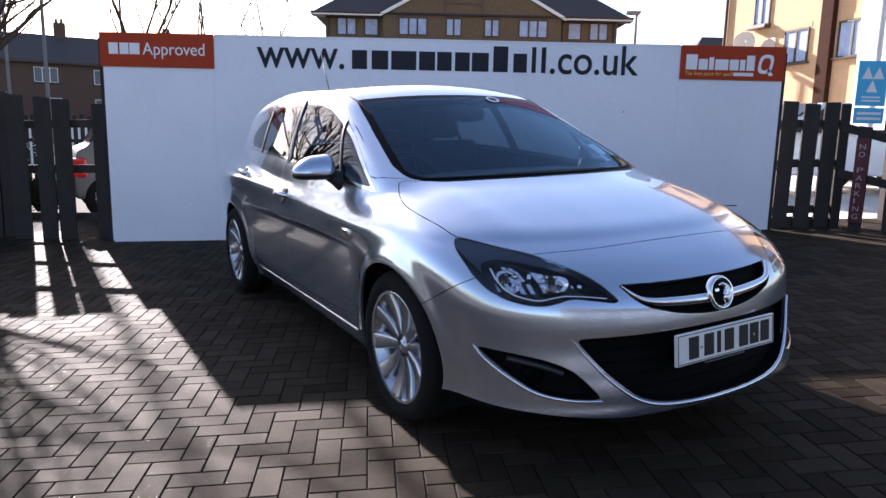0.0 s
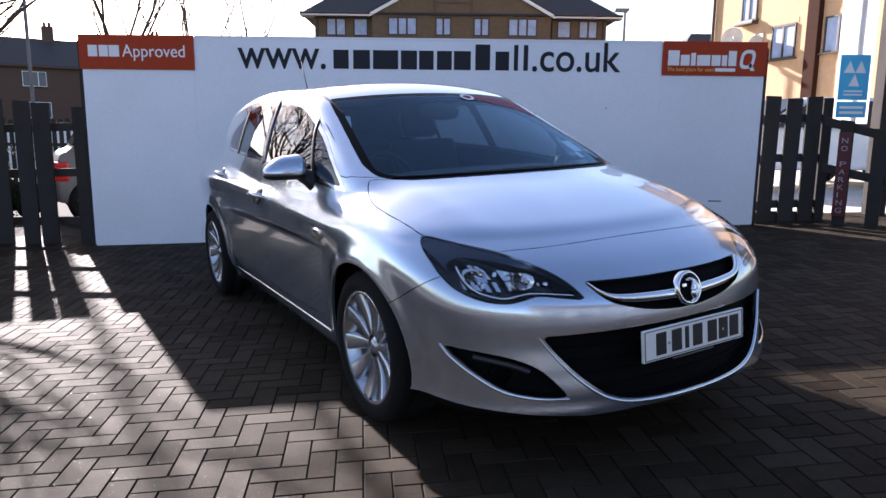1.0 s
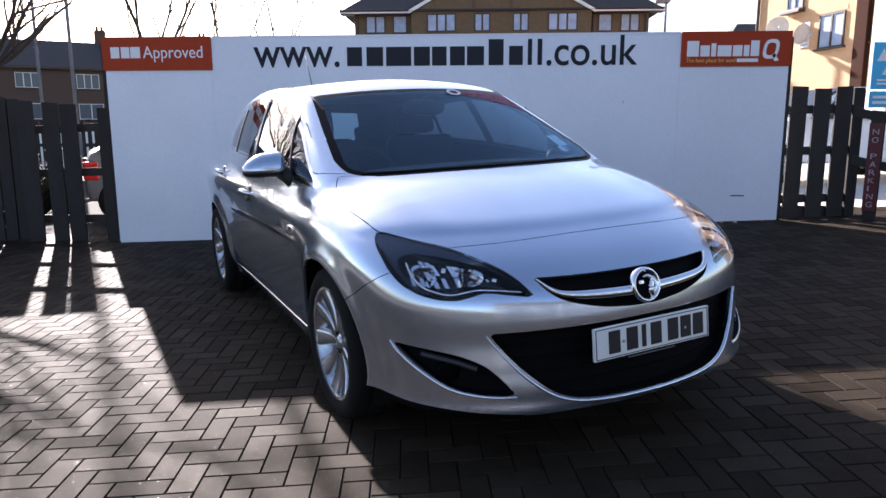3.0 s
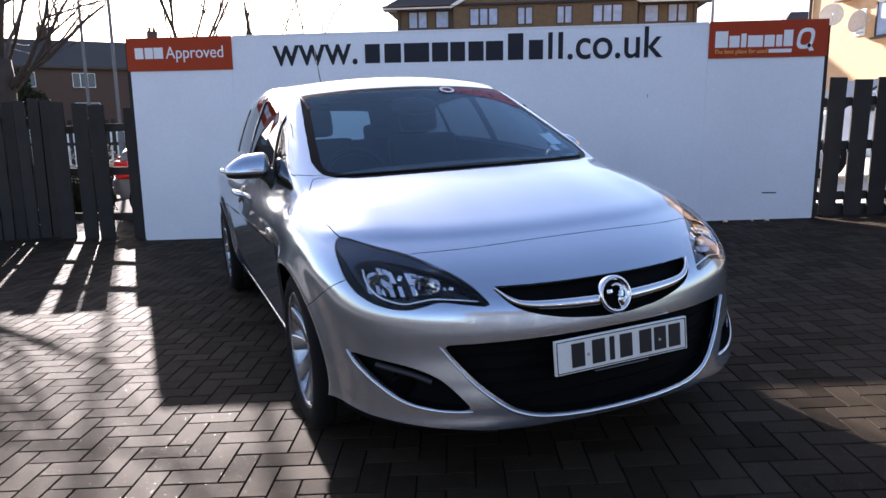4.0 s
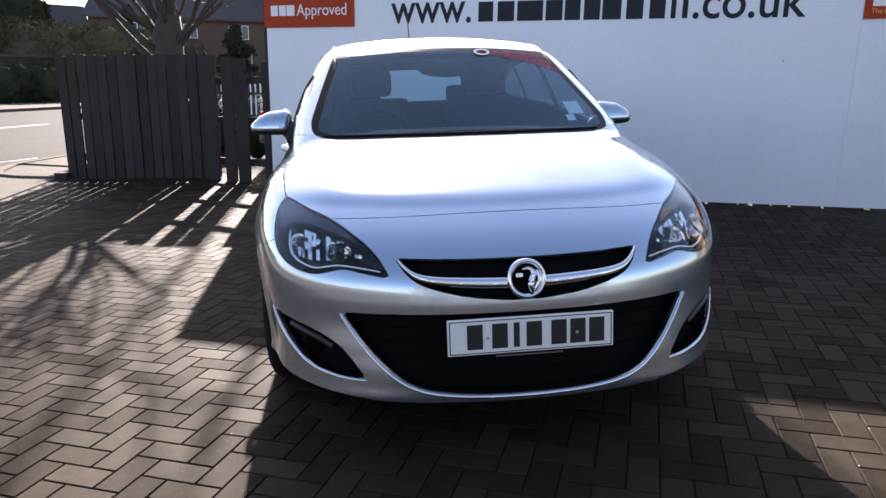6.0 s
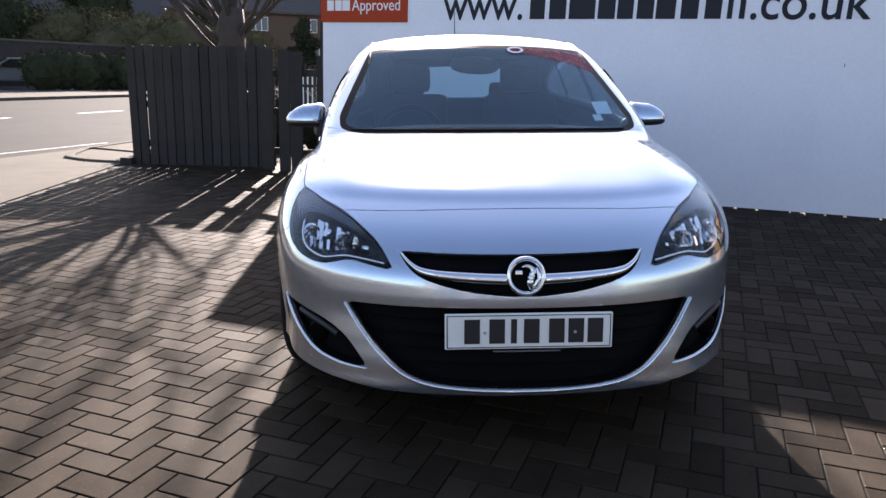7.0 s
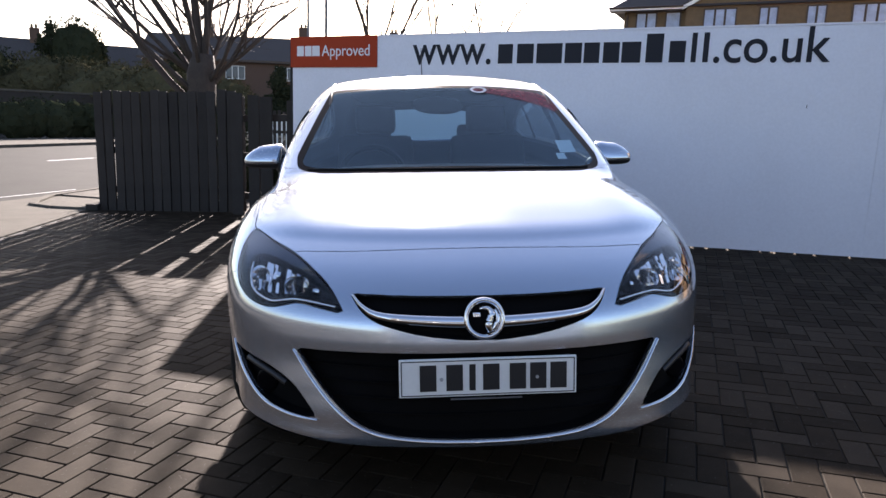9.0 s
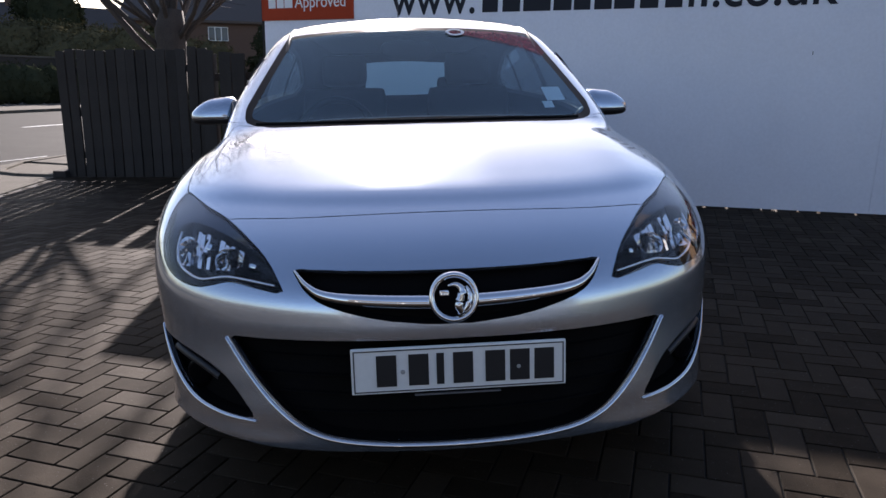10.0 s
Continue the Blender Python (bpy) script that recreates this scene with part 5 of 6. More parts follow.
part("gravel_board", box(0.0, d.length, 0.024, 0.045, -0.01, 0.16, 0.004), FENCE_WOOD, close, pose_m=Matrix.Translation((A.x, A.y, level(*A))) @ pose(0, 0, 0, 0, -math.degrees(math.atan2(level(*B) - level(*A), d.length)), yaw))
part("gravel_board", box(-0.16, 0.02, -0.09, 0.05, 0, 0.09, 0.008), FENCE_WOOD, close, pose_m=Matrix.Translation((A.x, A.y, level(*A))) @ pose(0, 0, 0, 0, 0, yaw))

picket = thing("picket_fence", "dark stained wide-board picket fence with gaps", "fence")
for x0, x1, y, top in ((-4.99, -4.80, 7.99, 1.53), (-4.72, -4.525, 7.80, 1.50), (-4.385, -4.21, 7.75, 1.48), (-4.175, -3.99, 7.735, 1.46), (-3.735, -3.55, 7.71, 1.41)):
    z = level(x0, y)
    part("board", plank(x1 - x0, top - z + 0.02, 0.024), FENCE_WOOD, picket, pose_m=pose(x0, y, z, 0, random.uniform(-0.4, 0.4), 0))
for h in (0.24, 0.78, 1.28):
    rail_between(picket, (-5.0, 8.03), (-3.50, 7.735), level(-5.0, 8.0) + h, level(-3.5, 7.74) + h)

right_fence = thing("picket_fence", "dark stained wide-board picket fence with gaps", "fence")
for x0, x1, top in ((3.855, 4.025, 1.63), (4.10, 4.275, 1.61), (4.33, 4.50, 1.62), (4.52, 4.63, 1.61)):
    y = 7.74
    z = level(x0, y)
    part("board", plank(x1 - x0, top - z, 0.024), FENCE_WOOD, right_fence, pose_m=pose(x0, y, z, 0, random.uniform(-0.5, 0.5), 0))
for h in (0.20, 0.72, 1.16):
    rail_between(right_fence, (3.73, 7.768), (4.64, 7.768), level(3.73, 7.8) + h, level(4.6, 7.8) + h)
part("post", box(-0.05, 0.05, 0, 0.1, 0, 1.36, 0.006), FENCE_WOOD, right_fence, pose_m=pose(4.60, 7.80, level(4.6, 7.8)))
part("gravel_board", box(0, 0.9, 0, 0.03, 0, 0.13, 0.004), FENCE_WOOD, right_fence, pose_m=pose(3.74, 7.772, level(3.74, 7.7)))

end_fence = thing("picket_fence", "dark picket fence end with a sloping top", "fence")
C, D = Vector((4.44, 7.56)), Vector((5.14, 6.86))
e = D - C
eyaw = math.degrees(math.atan2(e.y, e.x))
for k, (t, w, top) in enumerate(((0.16, 0.13, 1.16), (0.48, 0.13, 1.06), (0.80, 0.13, 0.98))):
    p = C + e * t
    part("board", plank(w, top - 0.02, 0.022, -0.03), FENCE_WOOD, end_fence, pose_m=pose(p.x, p.y, level(*p), 0, 0, eyaw))
for h0, h1 in ((1.12, 0.82), (0.62, 0.40)):
    rail_between(end_fence, C + Vector((0.02, 0.02)), D + Vector((0.06, -0.02)), level(*C) + h0, level(*D) + h1)
p = C + e * 0.16
notice = thing("no_parking_sign", "narrow dark red sign with white upright letters", "sign")
notice.matrix_basis = Matrix.Translation((p.x - 0.012, p.y - 0.012, level(*p))) @ pose(0, 0, 0, 0, 0, eyaw)
part("sign_board", box(0.0, 0.125, -0.010, -0.002, 0.10, 1.00, 0.002), mat("dark_red_board", (0.10, 0.012, 0.016), 0.5), notice)
for i, ch in enumerate("NO PARKING"):
    if ch != " ":
        lettering("letter", ch, 0.035, 0.885 - 0.083 * i, -0.013, 0.080, PALE_LETTER, notice, 0.058 if ch != "I" else 0.014)

# sign on a white pole
sign_post = thing("sign_post", "white post carrying a blue test station sign", "sign")
sign_post.matrix_basis = pose(5.05, 8.12, level(5.05, 8.12))
part("pole", tube([(0, 0.08, 0), (0, 0.08, 3.4)], 0.030, 10), STEEL, sign_post, "slim steel pole")
part("backboard", box(-0.205, 0.215, 0.0, 0.004, 1.08, 3.4), MILKY, sign_post, "white translucent back board")
panel_ = part("sign_panel", box(-0.175, 0.175, -0.012, -0.002, 1.35, 1.86, 0.003), SIGN_BLUE, sign_post, "blue sign panel with white shapes")
part("sign_strip", box(-0.175, 0.175, -0.012, -0.002, 1.15, 1.33, 0.003), SIGN_BLUE, sign_post, "blue strip below the sign panel")
for cx, cz in ((-0.065, 1.71), (0.065, 1.71), (0.0, 1.56)):
    part("sign_triangle", prism([(cx - 0.064, cz - 0.055), (cx + 0.064, cz - 0.055), (cx, cz + 0.080)], -0.016, -0.011), WHITE_VINYL, panel_)
for z in (1.44, 1.40):
    part("sign_bar", box(-0.11, 0.11, -0.016, -0.011, z, z + 0.018), WHITE_VINYL, panel_)
for z in (1.19, 1.25):
    part("sign_bar", box(-0.14, 0.14, -0.016, -0.011, z, z + 0.03), WHITE_VINYL, sign_post)
dark_post = thing("gate_post", "tall dark timber gate post", "post")
dark_post.matrix_basis = pose(5.42, 8.1, level(5.42, 8.1))
part("shaft", box(-0.07, 0.11, -0.09, 0.09, 0, 3.4, 0.008), FENCE_WOOD, dark_post)


# ---------------------------------------------------------------- buildings
def window(parent, x, z, w, h, y, bays=2, frame_mat=FRAME_WHITE, fill=PANE, sill=True, t=0.05):
    """A window set in a wall that faces -y."""
    win = part("window", box(x, x + w, y - 0.02, y + 0.06, z, z + h), fill, parent)
    for x0, x1, z0, z1 in ((x - t, x + w + t, z + h, z + h + t), (x - t, x + w + t, z - t, z), (x - t, x, z, z + h), (x + w, x + w + t, z, z + h)):
        part("frame", box(x0, x1, y - 0.06, y + 0.02, z0, z1), frame_mat, win)
    for k in range(1, bays):
        xm = x + w * k / bays
        part("mullion", box(xm - 0.7 * t, xm + 0.7 * t, y - 0.055, y + 0.02, z, z + h), frame_mat, win)
    if sill:
        part("sill", box(x - 0.15, x + w + 0.15, y - 0.14, y + 0.02, z - 0.11, z - t), CONCRETE, win)
    return win


def gable_roof(x0, x1, y0, y1, eave, ridge, over=0.4, hip=0.0, thick=0.18):
    """A pitched roof with its ridge along x; hip: how far the ends lean in."""
    bm = bmesh.new()
    ym = (y0 + y1) / 2
    lo = [bm.verts.new(p) for p in ((x0 - over, y0 - over, eave), (x1 + over, y0 - over, eave), (x1 + over, y1 + over, eave), (x0 - over, y1 + over, eave))]
    up_ = [bm.verts.new((x0 - over + hip, ym, ridge)), bm.verts.new((x1 + over - hip, ym, ridge))]
    bm.faces.new((lo[0], lo[1], up_[1], up_[0]))
    bm.faces.new((lo[2], lo[3], up_[0], up_[1]))
    bm.faces.new((lo[1], lo[2], up_[1]))
    bm.faces.new((lo[3], lo[0], up_[0]))
    bm.faces.new(lo[::-1])
    bmesh.ops.recalc_face_normals(bm, faces=bm.faces[:])
    return bm


flats = thing("brick_flats", "yellow-brown brick flats with dark tiled roof and gable", "building")
flats.matrix_basis = pose(0, 46.8, -0.1) @ Matrix.Scale(1.085, 4)
part("wall", box(-6.7, 10.95, 0.0, 10.0, -0.6, 8.10), BRICK_YELLOW, flats)
part("roof", gable_roof(-6.7, 10.95, 0.0, 10.0, 8.09, 12.2, 0.75, 5.0), ROOF, flats)
for x0, x1 in ((-7.45, -3.35), (7.62, 11.7)):
    part("fascia", box(x0, x1, -0.78, -0.72, 7.97, 8.12), FRAME_WHITE, flats, "white eaves board")
    part("gutter", tube([(x0, -0.84, 8.12), (x1, -0.84, 8.12)], 0.06, 8), FRAME_BROWN, flats)
    part("soffit", box(x0, x1, -0.72, 0.0, 7.95, 7.99), FRAME_BROWN, flats)
bay = part("gable_wall", prism([(-3.2, -0.6), (7.46, -0.6), (7.46, 8.05), (2.13, 10.95), (-3.2, 8.05)], -0.55, 1.5), BRICK_YELLOW, flats, "projecting gable of yellow brick")
for s in (-1, 1):
    p0, p1 = (2.13, 11.12), (2.13 + s * 5.55, 8.12)
    part("bargeboard", prism([p0, p1, (p1[0], p1[1] - 0.20), (p0[0], p0[1] - 0.20)], -0.72, -0.62), FRAME_WHITE, bay, "white sloping bargeboard")
    part("gable_roof", prism([(p0[0], p0[1] + 0.12), (p1[0] + s * 0.1, p1[1] + 0.06), (p1[0], p1[1]), p0], -0.70, 4.5), ROOF, bay)
part("brick_band", box(0.39, 0.58, -0.59, -0.54, 8.0, 10.0), BRICK_DARK, bay)
part("brick_band", box(2.60, 2.80, -0.59, -0.54, 8.0, 10.0), BRICK_DARK, bay)
part("brick_band", box(0.45, 3.9, -0.585, -0.54, 8.02, 8.16), BRICK_DARK, bay)
part("brick_band", box(0.58, 2.60, -0.59, -0.54, 8.75, 8.85), BRICK_DARK, bay)
for x, w, bays, y in ((-5.95, 1.05, 2, 0.0), (-4.3, 0.72, 1, 0.0), (-2.2, 1.58, 3, -0.55), (0.62, 0.80, 2, -0.55), (2.90, 0.80, 2, -0.55), (4.97, 1.60, 3, -0.55), (8.01, 0.70, 1, 0.0), (9.33, 1.0, 2, 0.0)):
    window(flats, x, 6.98, w, 0.90, y, bays, FRAME_BROWN, CURTAIN, False, 0.075)
for x in (-6.5, 7.62, 10.75):
    part("drainpipe", tube([(x, -0.08, -0.3), (x, -0.08, 7.9)], 0.05, 8), FRAME_BROWN, flats)
for x, w in ((-5.95, 1.05), (-2.2, 1.58), (4.97, 1.60), (9.33, 1.0)):
    window(flats, x, 4.2, w, 1.0, 0.0 if x < -3 or x > 8 else -0.55, 2, FRAME_BROWN, CURTAIN, False, 0.075)

orange = thing("orange_flats", "sunlit orange brick flats with satellite dishes", "building")
orange.matrix_basis = pose(12.03, 29.5, 0, 0, 0, -74.9)
part("wall", box(0.0, 13.0, 0.0, 9.0, -0.2, 10.5), ORANGE_BRICK, orange)
part("roof", gable_roof(0.0, 13.0, 0.0, 9.0, 10.5, 13.0, 0.4), ROOF, orange)
for x, w, z, h, fm in ((3.47, 1.06, 4.02, 1.08, FRAME_WHITE), (5.92, 1.06, 4.02, 1.08, FRAME_WHITE), (1.72, 0.75, 5.62, 1.15, FRAME_BROWN), (3.47, 1.06, 1.2, 1.1, FRAME_WHITE), (8.4, 1.06, 4.02, 1.08, FRAME_WHITE), (5.92, 1.06, 6.9, 1.08, FRAME_WHITE), (3.47, 1.06, 6.9, 1.08, FRAME_WHITE)):
    window(orange, x, z, w, h, 0.0, 2, FRAME_BROWN, CURTAIN)
    part("brick_arch", box(x - 0.12, x + w + 0.12, -0.012, 0.01, z + h + 0.08, z + h + 0.26), ORANGE_BRICK, orange)
part("balcony_rail", box(1.6, 2.62, -0.30, -0.02, 5.40, 5.52, 0.02), FRAME_BROWN, orange)
part("corner_pipe", tube([(0.05, -0.07, 0), (0.05, -0.07, 10.3)], 0.06, 8), FRAME_BROWN, orange)
part("pilaster", box(5.20, 5.72, -0.20, 0.0, 0, 10.4, 0.02), BROWN_METAL, orange, "brown painted upright casing")
part("air_vent", box(2.45, 2.95, -0.05, 0.0, 4.1, 5.0, 0.02), FRAME_WHITE, orange, "white louvred vent panel")
for k in range(6):
    part("louvre", box(2.5, 2.9, -0.075, -0.04, 4.18 + 0.13 * k, 4.23 + 0.13 * k), STEEL, orange)


def dish(x, z, r, spin):
    d = thing("satellite_dish", "pale round satellite dish on a wall bracket", "satellite dish", group="satellite dishes on the flats")
    d.matrix_basis = orange.matrix_basis @ pose(x, -0.45, z, 0, 0, spin)
    part("reflector", lathe([(0.0, 0.10), (r * 0.5, 0.075), (r * 0.85, 0.03), (r, 0.0), (r * 1.01, 0.012), (r * 0.85, 0.045), (0.0, 0.115)], 28, "y"), PALE_WOOD, d, smooth=True, pose_m=pose(0, 0, 0, 18))
    part("arm", tube([(0, 0.05, -r * 0.8), (0, -0.30, -r * 0.55), (0, -0.40, -r * 0.1)], 0.015, 6), STEEL, d)
    part("receiver", box(-0.03, 0.03, -0.47, -0.37, -r * 0.2, 0.0, 0.01), STEEL, d)
    part("bracket", tube([(0, 0.10, 0), (0, 0.47, -0.1)], 0.02, 6), STEEL, d)


dish(1.75, 4.95, 0.40, 60)
dish(3.05, 4.55, 0.38, 100)
low = thing("low_house", "low house with a dark hipped roof", "building")
low.matrix_basis = pose(14.0, 40.0, -0.9)
part("wall", box(0, 9, 0, 8, -0.5, 5.2), BRICK_DARK, low)
part("roof", gable_roof(0, 9, 0, 8, 5.2, 8.3, 0.5, 3.0), ROOF, low)


def terrace(m, length, eave, ridge, label, wins, depth=8.0):
    t = thing("house", label, "building")
    t.matrix_basis = m
    part("wall", box(-length / 2, length / 2, 0, depth, -1.5, eave), BRICK_DARK, t)
    part("roof", gable_roof(-length / 2, length / 2, 0, depth, eave, ridge, 0.4), ROOF, t)
    part("fascia", box(-length / 2 - 0.4, length / 2 + 0.4, -0.45, -0.38, eave - 0.22, eave), FRAME_BROWN, t)
    for x in np.arange(-length / 2 + 3, length / 2 - 1, wins):
        window(t, x, eave - 1.75, 1.7, 1.15, 0, 3)
        window(t, x, eave - 4.4, 1.9, 1.25, 0, 2)
    for x in np.arange(-length / 2 + 5, length / 2 - 1, wins * 2):
        ch = part("chimney", box(x, x + 0.9, depth / 2 - 0.5, depth / 2 + 0.5, ridge - 0.6, ridge + 1.1), BRICK_DARK, t)
        for dx in (0.2, 0.6):
            part("chimney_pot", lathe([(0.14, 0), (0.11, 0.4), (0.13, 0.42)], 10, "z"), BRICK_YELLOW, ch, pose_m=pose(x + dx + 0.05, depth / 2, ridge + 1.1))
    return t


terrace(pose(-36.2, 59.2, 0, 0, 0, 33), 38, 6.6, 9.2, "dark brick terraced houses with white windows", 4.6)
terrace(pose(-66.0, 44.0, 0, 0, 0, 57), 26, 4.8, 8.4, "brick houses with dark roofs beyond the road", 5.5)
terrace(pose(-57.0, 62.0, 0, 0, 0, 44), 14, 3.4, 6.4, "brick houses with dark roofs beyond the road", 5.5)
lamp = thing("street_lamp", "grey steel street lamp", "street lamp")
lamp.matrix_basis = pose(9.05, 32.3, level(9.05, 32.3)) @ Matrix.Scale(1.18, 4)
part("pole", tube([(0, 0, 0), (0, 0, 4.0), (0, 0, 5.2)], (0.07, 0.055, 0.04), 10), STEEL_DARK, lamp)
part("lantern", box(-0.42, 0.10, -0.10, 0.10, 5.12, 5.26, 0.05), STEEL_DARK, lamp)
part("lantern_arm", tube([(0, 0, 5.1), (0.14, 0, 5.25)], 0.05, 8), STEEL_DARK, lamp)
for x, y, h in ((-8.3, 15.2, 9.4), (-10.5, 17.5, 9.8)):
    q = thing("street_lamp", "tall grey steel lamp column", "street lamp")
    q.matrix_basis = pose(x, y, level(x, y))
    part("pole", tube([(0, 0, 0), (0, 0, 1.2), (0, 0, 1.25), (0, 0, h)], (0.07, 0.07, 0.04, 0.03), 10), STEEL_DARK, q)
    part("lantern", box(-0.1, 0.7, -0.12, 0.12, h - 0.08, h + 0.06, 0.04), STEEL, q)


# ---------------------------------------------------------------- trees and hedges
def bare_tree(x, y, trunk_h, trunk_r, limbs, reach, seed, label, lean=(0, 0), depth=4, spread=0.9, thick=(0.22, 0.44), ways=(), fine=0.0025, forks=(1, 2, 2), steep=(0.6, 1.9)):
    rnd = random.Random(seed)
    t = thing("tree", label, "tree")
    t.matrix_basis = pose(x, y, level(x, y))
    top = Vector((lean[0], lean[1], trunk_h))
    tr = tube([(0, 0, -0.1), (0.01, 0, 0.15), top * 0.5 + Vector((0.03, 0.02, 0)), top, top + Vector((lean[0], lean[1], 1)).normalized() * trunk_h * 0.15], (trunk_r * 1.45, trunk_r * 1.12, trunk_r, trunk_r * 1.1, trunk_r * 0.8), 12)
    part("trunk", tr, BARK, t, smooth=True)
    twig = bmesh.new()

    def grow(p, d, length, r, level_, bm):
        pts, rad = [p.copy()], [r]
        q = p.copy()
        steps = 5 if level_ < 2 else 3
        kids = []
        for s in range(steps):
            d = (d + Vector((rnd.uniform(-1, 1), rnd.uniform(-1, 1), rnd.uniform(-0.6, 0.9))) * 0.19).normalized()
            q = q + d * (length / steps)
            pts.append(q.copy())
            rad.append(max(fine, r * (1 - 0.62 * (s + 1) / steps)))
            if s >= 1:
                kids.append((q.copy(), d.copy(), rad[-1]))
        tube(pts, rad, 7 if level_ == 0 else 5 if level_ < 2 else 3, bm)
        if level_ < depth:
            for q, dd, rr in kids:
                for _ in range(1 if level_ == 0 else rnd.choice(forks)):
                    side = Vector((rnd.uniform(-1, 1), rnd.uniform(-1, 1), rnd.uniform(-0.5, 0.8))).normalized()
                    grow(q, (dd + side * spread).normalized(), length * rnd.uniform(0.45, 0.68), rr * 0.66, level_ + 1, bm if level_ + 1 < 2 else twig)
    for dx, dy, dz, length, r in ways:
        limb = bmesh.new()
        d = Vector((dx, dy, dz)).normalized()
        grow(top - Vector((0, 0, rnd.uniform(0, 0.32) * trunk_h)), d, length, trunk_r * r, 0, limb)
        part("limb", limb, BARK, t, smooth=True)
    for k in range(limbs):
        a = k * math.tau / limbs + rnd.uniform(-0.4, 0.4)
        up_ = rnd.uniform(*steep)
        d = Vector((math.cos(a), math.sin(a), up_)).normalized()
        limb = bmesh.new()
        grow(top + d * 0.02 - Vector((0, 0, rnd.uniform(0, 0.15) * trunk_h)), d, reach * rnd.uniform(0.75, 1.1), trunk_r * rnd.uniform(*thick), 0, limb)
        part("limb", limb, BARK, t, smooth=True)
    tagged(part("twig_growth", twig, BARK, t), kind="stuff")
    return t


bare_tree(-5.85, 8.32, 1.92, 0.185, 3, 2.0, 14, "large bare winter tree with a thick dark trunk behind the fence", (0.10, 0.05), 3, 0.80, (0.12, 0.22), ((-1.0, -0.42, 0.42, 3.3, 0.17), (-0.6, -0.5, 0.8, 3.0, 0.20), (-0.8, 0.1, 0.8, 2.8, 0.20), (0.1, -0.2, 1.8, 2.6, 0.22), (-0.9, -0.42, 0.85, 3.3, 0.30), (-0.75, -0.25, 1.25, 3.1, 0.30), (-0.4, 0.2, 1.4, 2.9, 0.36), (0.0, 0.3, 1.6, 2.8, 0.42), (0.25, -0.1, 1.5, 2.8, 0.34), (0.5, 0.3, 1.1, 1.7, 0.20), (0.9, 0.42, 0.5, 1.2, 0.11), (0.4, 0.9, 0.9, 2.0, 0.20), (-0.4, 0.9, 0.9, 2.6, 0.26), (0.35, -0.8, 1.2, 2.2, 0.20), (-0.5, -0.7, 1.0, 2.5, 0.24)), 0.003, (1, 1, 2))
bare_tree(-5.2, 12.4, 2.0, 0.085, 6, 2.9, 21, "slender bare young tree behind the hoarding", (0, 0), 2, 0.55, (0.25, 0.45), (), 0.006, (1, 1, 1), (1.2, 3.2))
bare_tree(-4.0, 12.6, 2.0, 0.05, 5, 2.6, 22, "slender bare young tree behind the hoarding", (0, 0), 2, 0.55, (0.25, 0.45), (), 0.006, (1, 1, 1), (1.2, 3.2))
bare_tree(-2.9, 12.2, 2.0, 0.045, 5, 2.5, 23, "slender bare young tree behind the hoarding", (0, 0), 2, 0.55, (0.25, 0.45), (), 0.006, (1, 1, 1), (1.2, 3.2))


def leafy(name, label, category, blobs, leaves, size, material, m, core=0.80, trunk=None, seed=1, parent_kind=""):
    """A plant of many small leaf clumps round soft cores; blobs: (x, y, z, rx, ry, rz)."""
    rnd = np.random.RandomState(seed)
    plant = thing(name, label, category)
    plant.matrix_basis = m
    inner = bmesh.new()
    for bx, by, bz, rx, ry, rz in blobs:
        res = bmesh.ops.create_icosphere(inner, subdivisions=3, radius=1.0)
        for v in res["verts"]:
            k = core * (1 + 0.22 * noise.noise(v.co * 2.1 + Vector((bx, by, bz))))
            v.co = Vector((bx + v.co.x * rx * k, by + v.co.y * ry * k, bz + v.co.z * rz * k))
    tagged(part("inner_growth", inner, material, plant, smooth=False), kind="stuff")
    vs, fs = [], []
    total = sum(rx * ry + rx * rz + ry * rz for *_, rx, ry, rz in blobs)
    for bx, by, bz, rx, ry, rz in blobs:
        n = int(leaves * (rx * ry + rx * rz + ry * rz) / total)
        d = rnd.normal(size=(n, 3))
        d /= np.linalg.norm(d, axis=1)[:, None]
        for i in range(n):
            k = rnd.uniform(0.72, 1.08) * (1 + 0.22 * noise.noise(Vector(d[i]) * 2.1 + Vector((bx, by, bz))))
            c = np.array((bx, by, bz)) + d[i] * (rx, ry, rz) * k
            if c[2] < 0.02:
                continue
            u = rnd.normal(size=3)
            u /= np.linalg.norm(u)
            w = np.cross(u, rnd.normal(size=3))
            w /= np.linalg.norm(w) + 1e-9
            s = size * rnd.uniform(0.6, 1.4)
            j = len(vs)
            vs += [tuple(c - u * s), tuple(c + w * s * 0.45), tuple(c + u * s), tuple(c - w * s * 0.45)]
            fs.append((j, j + 1, j + 2, j + 3))
    me = bpy.data.meshes.new("leaves")
    me.from_pydata(vs, [], fs)
    me.materials.append(material)
    ob = new("leaves", me)
    ob.parent = plant
    tagged(ob, kind="stuff")
    if trunk:
        part("trunk", tube([(0, 0, -0.1), (0, 0, trunk * 0.5), (0.05, 0, trunk)], [min(0.22, trunk * 0.06) * q for q in (1, 0.8, 0.5)], 10), BARK, plant, smooth=True)
    return plant


def away(az, r, z=None):
    """A place at so many degrees left of +y and r metres from the path's end."""
    x, y = 1.7 - r * math.sin(radians(az)), 0.5 + r * math.cos(radians(az))
    return x, y, level(x, y) if z is None else z


